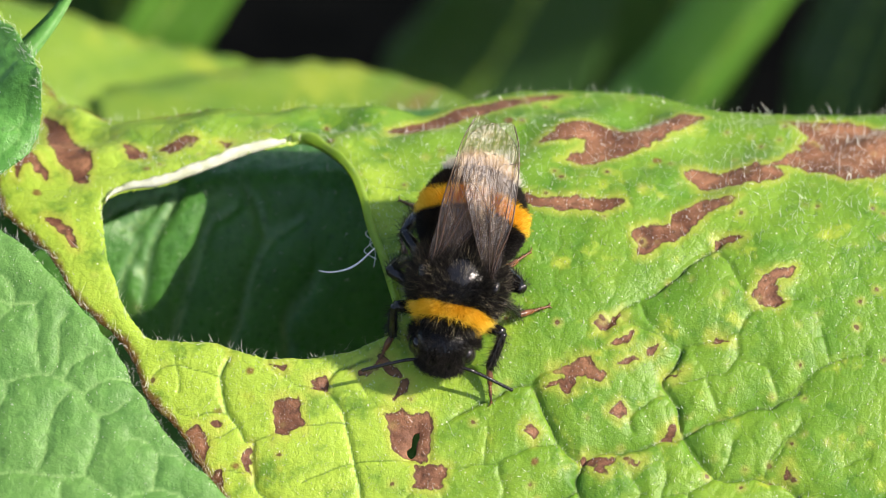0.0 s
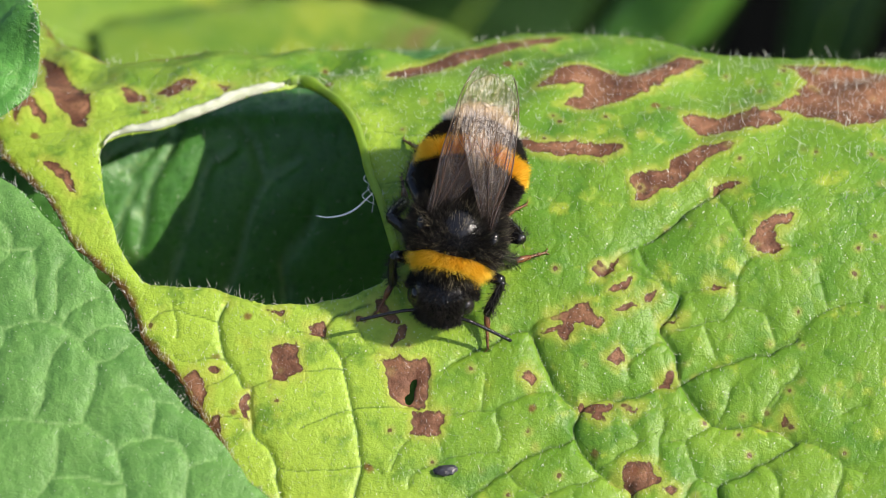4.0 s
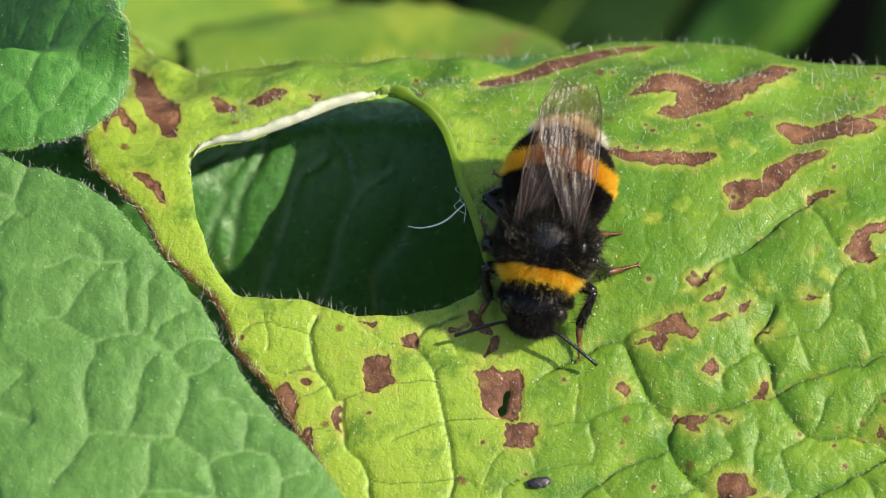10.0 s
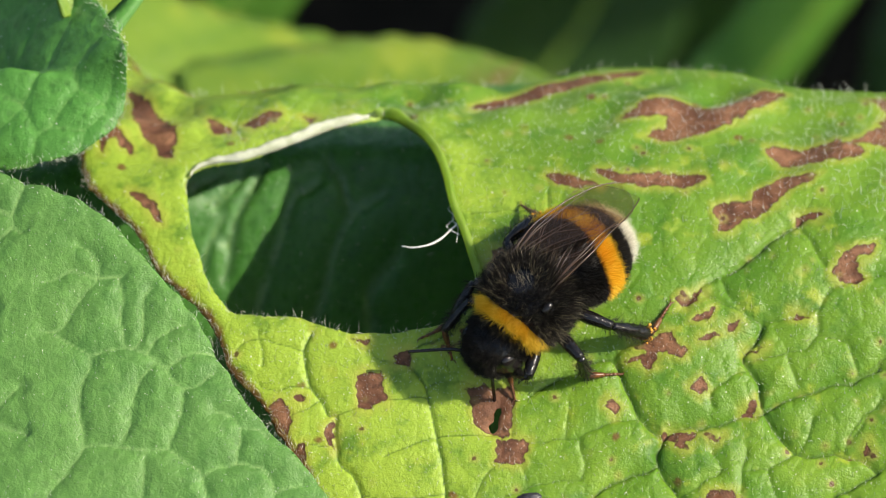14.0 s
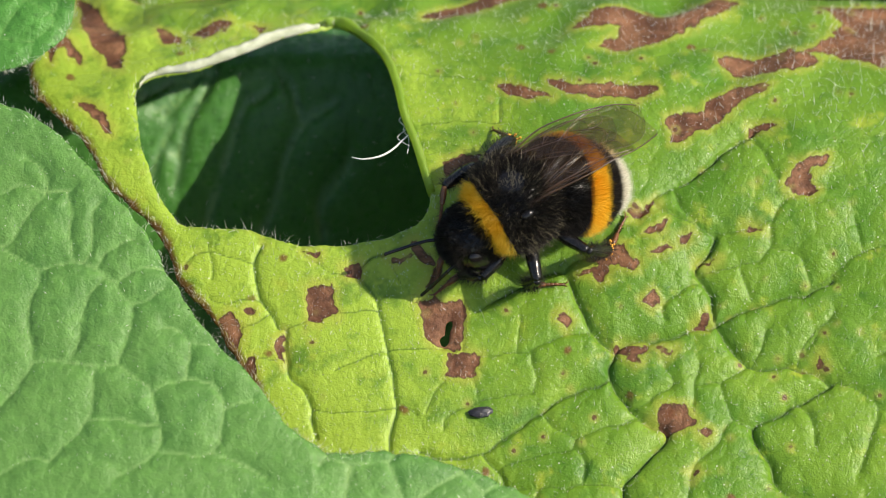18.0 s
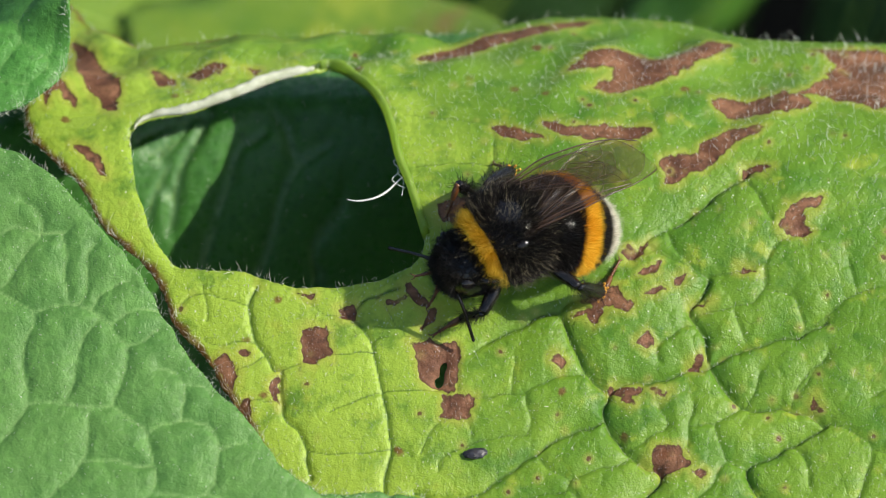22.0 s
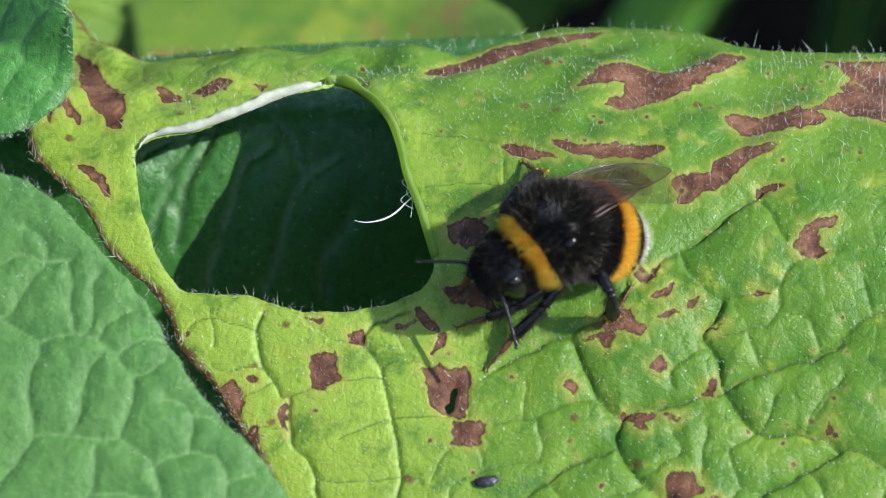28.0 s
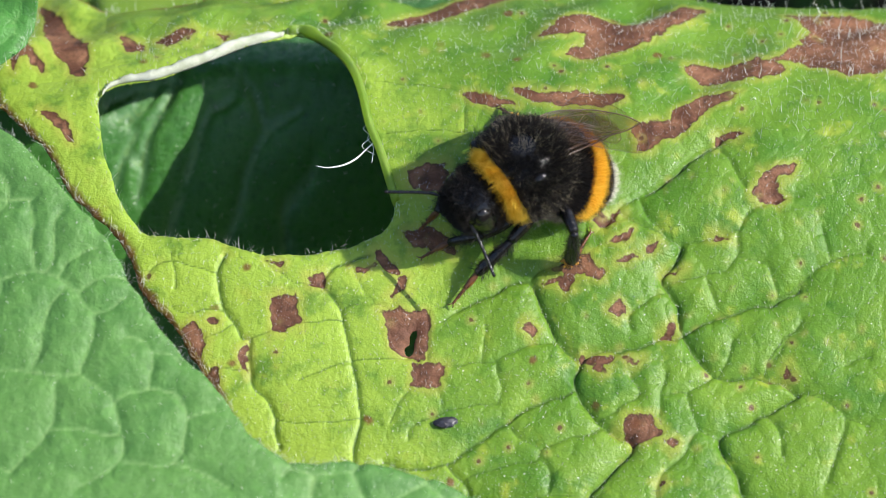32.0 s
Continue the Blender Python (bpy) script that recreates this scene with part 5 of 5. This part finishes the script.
def bumblebee():
    bee = tagged(new("bumblebee"), "furry black bumblebee with gold bands and a white tail", "bumblebee")
    rng = np.random.default_rng(17)
    # thorax
    box = (0.2, 0, 4.6, 3.35, 3.25, 3.1)
    thorax = part("thorax", banded("thorax", *egg(*box), 0.55, 0.81, 26), bee)
    p, w, u, b = fur_points(62000, rng, *box)
    top = w[:, 2] > -0.75
    gold = (u > 0.55 + 0.02 * np.sin(5 * b)) & (u < 0.81) & (w[:, 2] > -0.55)
    bald = np.hypot(p[:, 0] + 0.15, p[:, 1] - 0.1) < 1.0
    fur("thorax_fur", thorax, "dense black fur", p, w, top & ~gold & ~(bald & (w[:, 2] > 0.3)), 0.76, 0.026, BLACK_FUR, rng, (-0.3, 0, 0.1), 0.28)
    fur("gold_collar", thorax, "golden yellow fur collar", p, w, gold, 0.75, 0.028, GOLD_FUR, rng, (-0.12, 0, 0.1), 0.2)
    # long hairs in a grey that puts rim light on the black fur
    far = (rng.random(len(p)) < 0.045) & top & ~gold
    fur("long_hairs", thorax, "sparse long hairs, coloured grey for rim light", p, w, far, 1.1, 0.018, GREY_FUR, rng, (-0.25, 0, 0.1), 0.3)
    # abdomen
    tail = lambda q: 1.0 + 0.10 * q - 0.12 * max(0, -q - 0.4)
    box = (-3.1, 0, -0.2, 3.95, 3.6, 2.95)
    abdomen = part("abdomen", banded("abdomen", *egg(*box, tilt=-13, shape=tail), -0.16, 0.20, 26), bee)
    abdomen.location = Vector(WAIST) * MM
    p, w, u, b = fur_points(90000, rng, *box, tilt=-13, shape=tail)
    wob = 0.05 * np.sin(b * 3)
    gold = (u > -0.18 + wob) & (u < 0.20 + wob) & (w[:, 2] > -0.5)
    white = u < -0.66 + wob
    under = w[:, 2] < -0.6
    fur("abdomen_fur", abdomen, "short black fur", p, w, ~gold & ~white & ~under, 0.55, 0.03, BLACK_FUR, rng, (-0.45, 0, 0), 0.2)
    fur("gold_band", abdomen, "golden yellow fur band", p, w, gold, 0.65, 0.032, GOLD_FUR, rng, (-0.4, 0, 0), 0.14)
    fur("white_tail", abdomen, "off-white fur at the tail", p, w, white, 0.95, 0.028, WHITE_FUR, rng, (-0.4, 0, 0), 0.26)
    fur("belly_fur", abdomen, "greyish buff fringe", p, w, under, 0.6, 0.03, GREY_FUR, rng)
    # head, hung low in front; it nods
    head = part("head", mesh_from("head", *egg(0.6, 0, -1.1, 2.2, 2.4, 2.4, 60), [CHITIN]), bee)
    head.location = Vector(NECK) * MM
    p, w, u, b = fur_points(26000, rng, 0.6, 0, -1.1, 2.2, 2.4, 2.4, 60)
    smooth_side = (np.abs(w[:, 1]) > 0.66) & (w[:, 0] > 0.0)
    fur("head_fur", head, "black face fur", p, w, ~smooth_side, 0.55, 0.024, BLACK_FUR, rng, (0.1, 0, 0.15), 0.4)
    for s in (1, -1):
        part("eye", mesh_from("eye", *egg(1.1, s * 1.85, -1.2, 0.85, 0.62, 1.5, 10, 24, 16), [EYE]), head, "glossy black oval eye")
    for q in ((1.95, 0.0, 0.72), (1.65, 0.45, 0.92), (1.65, -0.45, 0.92)):
        part("simple_eye", mesh_from("simple_eye", *egg(*q, 0.16, 0.16, 0.16, 0, 12, 8), [EYE]), head)
    for s in (1, -1):
        v, f = limb(((1.8, s * 0.6, -2.7), (2.05, s * 0.55, -3.2), (1.8, s * 0.12, -3.5)), (0.36, 0.3, 0.12))
        part("mandible", mesh_from("mandible", v, f, [CHITIN]), head)
    v, f = limb(((1.3, 0, -2.5), (1.0, 0, -3.1), (0.2, 0, -3.3)), (0.25, 0.2, 0.1))
    part("tongue", mesh_from("tongue", v, f, [TARSUS]), head)
    # antennae: scape, then a bent flagellum of short rings; origin at the socket
    antennae = []
    for s in (1, -1):
        ant = new("antenna")
        ant.parent = bee
        tagged(ant, "thin black elbowed antenna")
        v, f = limb(((0, 0, 0), (0.7, s * 0.12, 0.22), (1.45, s * 0.2, 0.3)), (0.13, 0.12, 0.14), 8)
        part("scape", mesh_from("scape", v, f, [CHITIN]), ant)
        line = curve_through(((1.45, s * 0.2, 0.3), (2.5, s * 0.16, 0.22), (3.6, s * 0.08, 0.1), (4.7, 0, 0)), 12)
        r = [0.125 + 0.022 * math.sin(i * 2.1) for i in range(len(line))]
        r[-1] = 0.06
        v, f = tube(line, r, 9)
        part("flagellum", mesh_from("flagellum", v, f, [CHITIN]), ant)
        antennae.append(ant)
    # wings
    for s in (1, -1):
        wing(bee, s, (-0.6, s * 2.2, 6.75 - s * 0.08), 8.8, 4.2, 1.0, -5, "hind_wing", HIND_VEINS, 0.6, -1.0)
        wing(bee, s, (0.0, s * 2.45, 6.95 - s * 0.08), 11.6, 5.8, 0.0, -5, "fore_wing", FORE_VEINS, 0.6, 0)
        part("wing_base", mesh_from("wing_base", *egg(0.2, s * 2.6, 6.7, 0.6, 0.4, 0.35, 0, 14, 10), [CHITIN]), bee)
    # legs
    for s in (1, -1):
        bee_leg(bee, "front_leg", (2.2, s * 1.5, 2.5), (2.9, 3.0, 2.4), 0.36, rng)
        bee_leg(bee, "middle_leg", (0.7, s * 1.9, 2.4), (3.2, 3.5, 2.7), 0.46, rng)
        bee_leg(bee, "hind_leg", (-1.0, s * 1.8, 2.4), (3.5, 3.8, 2.9), 0.56, rng)
    return bee, head, abdomen, antennae


# ---- where the bee stands and what it does ----
BEE_WAY = (  # seconds, x, y in mm, heading from facing the viewer towards -x, nose down, roll, lift mm
    (0, 2.88, 9.64, 12.52, 12.08, -6.85, 0.06), (2, 2.88, 9.64, 12.52, 12.08, -6.85, 0.06), (5, 3.07, 9.18, 12.89, 12.62, -5.8, 0.06), (7, 3.16, 8.99, 12.69, 11.92, -2.45, 0.07),
    (9, 3.05, 9.57, 13.08, 13.64, -3.49, 0.11), (10.5, 3.07, 9.62, 9.69, 17.5, -2.49, 0.22), (11, 3.08, 9.64, 8.23, 19.16, -2.06, 0.26), (12, 3.88, 8.5, 10.7, 18, 0.88, 0.27),
    (12.3, 3.85, 8, 16.42, 15.73, 3.68, 0.37), (12.6, 3.83, 7.5, 22.15, 13.47, 6.47, 0.48), (13, 3.79, 6.94, 28.59, 10.93, 9.61, 0.59), (14, 3.85, 6.14, 34.49, 9.74, 14.46, 0.67),
    (17, 5.74, 6.22, 56.43, 3.37, 14.58, 0.87), (18, 5.81, 6.02, 52.86, 4.05, 14.75, 0.88), (19, 5.95, 6.26, 46.12, 4.13, 14.39, 0.87), (20, 6.15, 6.45, 46.64, 3.5, 14.88, 0.87),
    (21, 6.19, 6.31, 49.24, 2.54, 14.05, 0.92), (22, 5.71, 6.53, 56.27, 1.69, 14.72, 0.98), (23, 6.65, 6.24, 47.05, 3.42, 15.31, 0.97), (24, 7.45, 6.77, 43.88, 4.37, 17.12, 1.09),
    (25, 7.91, 6.99, 43.93, 3.91, 17.14, 1.09), (28, 8.22, 8.06, 48.21, 2.07, 15.98, 1.09), (29, 8.51, 8.22, 49.28, 2.29, 15, 1.08), (30, 8.6, 8.36, 49.78, 2.68, 14.57, 1.06),
    (31, 8.94, 8.63, 52.08, 1.27, 14.16, 1.08), (32, 8.89, 8.53, 50.69, 2.73, 14.29, 1.07))


def foot_z(x, y):
    return float(main_surface(np.array([x]), np.array([y]))[0])


def leaf_z(x, y):
    return float(main_height(np.array(x), np.array(y)))


def standing(x, y, heading, nose, roll, lift):
    """A pose on the leaf's slope; heading 0 looks down the slope, positive turns towards -x."""
    e = 0.05
    n = Vector((-(leaf_z(x + e, y) - leaf_z(x - e, y)) / (2 * e), -(leaf_z(x, y + e) - leaf_z(x, y - e)) / (2 * e), 1)).normalized()
    a = radians(heading)
    ahead = Vector((-math.sin(a), -math.cos(a), 0))
    ahead = (ahead - n * ahead.dot(n)).normalized()
    m = Matrix((ahead, n.cross(ahead), n)).transposed().to_4x4()
    foot = Vector((x, y, leaf_z(x, y))) + n * (0.15 + lift)
    return Matrix.Translation(foot * MM) @ m @ pose(0, 0, 0, 0, nose, 0) @ pose(0, 0, 0, roll, 0, 0)


# where the feet stand, left then right: seconds, toe x, y and height over the leaf, ankle x, y and height, mm
FEET = {
    "front_leg": (
        ((0, 5.45, 2.5, 0, 5.3, 4.0, 1.6), (11, 5.3, 2.55, 0, 5.3, 3.8, 1.6), (12.3, 5.6, 2.6, 0, 4.6, 3.0, 1.3), (13, 5.3, 2.64, 0, 3.7, 2.6, 1.2), (14, 1.3, 1.2, 0, 0.95, 1.8, 1.3), (16, -1.2, 2.3, 0, 0.4, 2.8, 1),
         (19, -0.8, 2.2, 0, 0.6, 2.6, 1), (22, -0.6, 2.3, 0, 1.2, 2.7, 1), (23, 1.4, 2.7, 0.5, 3.0, 3.0, 1.5), (25, 0.2, 3.5, 0.3, 2.2, 3.2, 1.5), (32, 0.7, 4.9, 0.3, 2.2, 4.9, 1.5)),
        ((0, -2.7, 5.0, 0, -1.8, 5.7, 1.2), (11, -2.2, 4.4, 0, -1.2, 5.3, 1.2), (13, -3.8, 4.0, 0, -3.2, 4.7, 1.2), (14, -3.2, 3.7, 0, -3.6, 4.1, 1.5), (17, -1.3, 3.0, 0, -0.6, 3.7, 1.3),
         (19, -0.7, 2.4, 0, -0.1, 4.0, 1.5), (20, -1.3, 2.9, 0, -0.1, 4.3, 1.5), (21, -1.2, 3.3, 0.5, -0.2, 4.1, 2), (25, -0.2, 5.2, 0.5, 0.6, 5.4, 2), (32, 0.5, 6.5, 0.5, 1.3, 6.3, 2))),
    "middle_leg": (
        ((0, 9.6, 8.35, 0, 8.25, 7.45, 0.9), (11, 9.4, 8.2, 0, 8.1, 7.4, 0.9), (12, 9.3, 8.05, 0, 8.4, 7.2, 0.9), (12.5, 9.6, 5, 1.6, 8.3, 4.5, 2.2), (13, 9.15, 2.8, 0, 7.1, 2.4, 0.5), (14, 9.0, 2.85, 0, 6.7, 2.2, 0.5),
         (17, 8.4, 2.8, 0, 6.3, 2.4, 0.5), (19, 8.2, 2.75, 0, 6.3, 2.6, 0.5), (19.6, 6.7, 3.0, 2, 5.5, 3.1, 3)),
        ((0, -1.0, 13.9, 0.2, -0.5, 10.9, 1.5), (5, -0.7, 14.1, 0.2, -0.3, 10.4, 1.8), (7, -1.15, 12.9, 0.2, -1.6, 9.8, 1.8), (9, -1.6, 12.9, 0.2, -1.2, 10.3, 1.5), (11, -1.7, 10.1, 0.2, -0.9, 8.6, 1.2),
         (12, -6.4, 6.2, 0.2, -4.2, 5.8, 0.8), (13, -6.4, 6.1, 0.2, -4.0, 6.0, 1), (14, -5.4, 5.1, 0.2, -3.8, 4.9, 1.5), (17, 0, 10, 0, 0.75, 9, 3), (17.6, -0.65, 4.7, 4, 0.1, 7, 6))),
    "hind_leg": (
        ((0, 8.3, 12.2, 0, 7.3, 11.0, 0.9), (9, 7.9, 11, 0, 7.2, 10.3, 0.9), (11, 8.6, 10, 0, 7.8, 9.4, 0.9), (12, 9.4, 9.7, 0.3, 8.6, 9.1, 1.2), (13, 9.9, 8.5, 0, 8.8, 7.4, 1.2),
         (14, 12.5, 7.0, 0, 11.2, 4.9, 0.6), (17, 12.7, 6.9, 0, 11.8, 4.9, 0.6), (32, 12.64, 6.45, 0, 11.7, 4.8, 0.6)),
        ((0, -1, 17, 0, 0, 15.6, 1), (7, -0.2, 17.8, 0, 0.6, 16.2, 1), (11, -0.9, 14.5, 0, 0.1, 13.3, 1), (13, 1.3, 14.8, 0, 2.2, 13.1, 1.2), (17, 3.2, 13.1, 0, 4, 11.8, 1.2),
         (21, 3.6, 13.3, 0, 4.4, 12, 1.2), (25, 4.2, 15.4, 0, 5, 14, 1.2), (32, 6.3, 15.4, 0, 6.9, 13.9, 1.2))),
}
# the same for the middle legs while they stroke the head and later
STROKES = (
    ((20, -0.3, 3.35, 7, 2.9, 3.4, 6.6), (21, 0.15, 2.5, 5, 2.35, 3.2, 5.5), (22, -1.9, 2.75, 5, 0.7, 3.3, 5), (22.6, 0.2, 2.0, 2.5, 2.25, 3.0, 3), (23, 2.1, 1.5, 0, 3.4, 2.6, 1),
     (25, 2.15, 1.48, 0, 3.8, 2.5, 1), (32, 2.18, 1.52, 0, 3.85, 2.8, 1)),
    ((18, -0.6, 3.4, 5, 0.1, 6.4, 7.5), (18.6, -0.3, 9, 1, 0.5, 8.4, 4), (19, 0.1, 11, 0, 1.3, 9.6, 3), (21.5, 0.5, 9.7, 0, 2.1, 9.4, 3), (22, 0.3, 7.1, 4, 1.3, 8.1, 6.5), (23, -0.2, 10.1, 1, 1.6, 9, 4),
     (24, 3.6, 13.2, 0.3, 4.2, 12.3, 2), (32, 5.9, 13.2, 0.3, 6.3, 12.3, 2)),
)


def table_at(rows, t):
    return [float(np.interp(t, [r[0] for r in rows], [r[k] for r in rows])) for k in range(1, len(rows[0]))]


def along(x_way, z_way):
    """A turn that lays x along one way, with z as near as can be to another."""
    a = x_way.normalized()
    b = z_way.cross(a).normalized()
    return Matrix((a, b, a.cross(b))).transposed().to_4x4()


def leg_pose(stand, hip, lengths, side, toe_at, ankle_at):
    """Bends a leg of fixed lengths so that its foot reaches from the ankle to the toe."""
    back = stand.inverted()
    toe = back @ (Vector((toe_at[0], toe_at[1], foot_z(*toe_at[:2]) + toe_at[2] + 0.14)) * MM) / MM
    ankle = back @ (Vector((ankle_at[0], ankle_at[1], foot_z(*ankle_at[:2]) + ankle_at[2])) * MM) / MM
    a, b, c = lengths
    ankle = toe + (ankle - toe).normalized() * c
    d = (ankle - hip)
    r = min(max(d.length, abs(a - b) + 0.3), a + b - 0.05)
    way = d.normalized()
    pole = Vector((0.1, side * 1.1, 0.7))
    pole = (pole - way * pole.dot(way)).normalized()
    k = (a * a - b * b + r * r) / (2 * r)
    knee = hip + way * k + pole * math.sqrt(max(a * a - k * k, 0.0))
    ankle = hip + way * r
    first = along(knee - hip, pole)
    turn = first.inverted()
    rows = [Matrix.Translation(hip * MM) @ first]
    for p, q in ((knee, ankle), (ankle, toe)):
        rows.append(Matrix.Translation((turn @ (p - hip)) * MM) @ turn @ along(q - p, pole))
    return rows


ground_sheet()
other_leaves()
unseen_shade_leaves()
spotted_leaf()
silk_and_crumb()
bee, head, abdomen, antennae = bumblebee()


def motions():
    times = [r[0] for r in BEE_WAY]
    walk(bee, [(t, standing(*r)) for t, *r in BEE_WAY])
    fine = sorted(set(times) | {9.5, 10, 11.5, 13.5, 15, 16, 17.6, 18.3, 18.6, 19.3, 19.6, 20.5, 21.5, 22.6, 23.5, 26, 27})
    stands = {t: standing(*table_at(BEE_WAY, t)) for t in fine}
    for leg, name, hip, lengths, shins, foot in LEGS:
        side = 0 if hip.y > 0 else 1
        table = FEET[name][side] + (STROKES[side] if name == "middle_leg" else ())
        rows = [(t, leg_pose(stands[t], hip, lengths, 1 - 2 * side, table_at(table, t)[:3], table_at(table, t)[3:])) for t in fine]
        for ob, k in ((leg, 0), *((q, 1) for q in shins), (foot, 2)):
            walk(ob, [(t, r[k]) for t, r in rows])
    # head: seconds, ahead, aside, up, nod
    bow = ((0, 0, 0, 0, 0), (9, 0, 0, 0, -4), (11, 0, 0, 0, 0), (12.3, 0.0, -0.1, 0.3, 4), (14, 0.0, -0.5, 0.6, 6), (17, 0.1, -0.3, 0.6, 16), (21, 0.1, -0.3, 0.6, 20), (22.6, 0.0, -0.3, 0.8, 12), (24, 0.0, -0.4, 1.1, 2), (25, -0.1, -0.4, 1.3, -4), (32, -0.1, -0.4, 1.4, -6))
    def head_at(t):
        a, b, c, nod = table_at(bow, t)
        return pose((NECK[0] + a) * MM, b * MM, (NECK[2] + c) * MM, 0, nod, 0)
    walk(head, [(r[0], head_at(r[0])) for r in bow])
    # abdomen: seconds, how far it is curled down, how far it is stretched back
    curl = ((0, 0, 0.6), (9, 4, 0.6), (10, 8, 0.5), (11, 25, 0.3), (12, 26, 0.3), (13, 24, 0.6), (14, 24, 0.9), (17, 28, 0.8), (19, 31, 0.7), (22, 34, 0.5), (23, 38, 0.2), (25, 42, 0.1), (28, 45, 0), (32, 46, 0))
    walk(abdomen, [(t, pose((WAIST[0] + 0.02 * a - back) * MM, 0, (WAIST[2] - 0.012 * a) * MM, 0, -a, 0)) for t, a, back in curl])
    # wings: seconds, how far folded in, how far raised, how far both lean to one side
    fold = ((0, 6, 3, -12), (9, 6, 2, -11), (10, 6, -4, -5), (11, 7, -20, 4), (12, 7, -14, 4), (13, 8, -19, 3), (14, 8, -23, 3), (17, 6, -17, 2), (19, 6, -13, 2), (22, 6, -12, 2), (24, 10, -21, 2), (25, 13, -24, 2), (28, 15, -29, 2), (30, 16, -33, 2), (32, 16, -34, 2))
    for ob, at, tilt, rise, sweep in WINGS:
        side = 1 if at[1] > 0 else -1
        walk(ob, [(t, pose(at[0] * MM, at[1] * MM, at[2] * MM, lean + side * tilt, up + rise, side * (inward - sweep))) for t, inward, up, lean in fold])
    # antennae: seconds and the way from the socket to the tip
    feel = (((0, 0.16, 0.98, -0.05), (7, 0.14, 0.98, -0.08), (9, 0.3, 0.93, -0.08), (11, 0.5, 0.85, -0.1), (12.4, 0.6, 0.6, -0.5), (13, 0.82, -0.2, -0.5), (14, 0.4, 0, -0.9), (17, 0.45, 0.1, -0.88), (18, 0.75, -0.2, -0.6), (19, 0.6, -0.3, -0.7),
             (20, 0.6, 0, -0.78), (21, 0.42, 0.4, -0.8), (22, 0.1, 0.55, -0.83), (23, 0.85, 0.2, -0.2), (24, 0.47, 0.8, -0.38), (25, 0.34, 0.83, -0.44), (29, 0.39, 0.81, -0.44), (30, 0.9, 0.34, -0.26), (31, 0.85, 0.43, -0.32), (32, 0.17, 0.87, -0.46)),
            ((0, 0.38, -0.92, -0.08), (5, 0.36, -0.93, -0.04), (7, 0.24, -0.97, 0), (9, 0.25, -0.97, 0), (11, 0.52, -0.8, -0.3), (12.4, 0.35, -0.9, 0), (13, 0.42, -0.87, 0.2), (14, 0.58, -0.77, 0.25), (17, 0.7, -0.55, -0.45), (18, 0.9, -0.4, 0), (19, 0.75, -0.62, 0.1),
             (21, 0.5, -0.8, -0.2), (23, 0.5, -0.86, 0), (24, 0.8, -0.53, 0.28), (25, 0.74, -0.6, 0.31), (29, 0.7, -0.62, 0.3), (30, 0.69, -0.65, 0.33), (31, 0.98, -0.18, 0.01), (32, 0.75, -0.6, 0.3)))
    for ant, s, rows in zip(antennae, (1, -1), feel):
        walk(ant, [(t, Matrix.Translation(head_at(t) @ (Vector((SOCKET[0], s * SOCKET[1], SOCKET[2])) * MM)) @ along(Vector((a, b, c)), Vector((0.2, 0, 1)))) for t, a, b, c in rows])


motions()
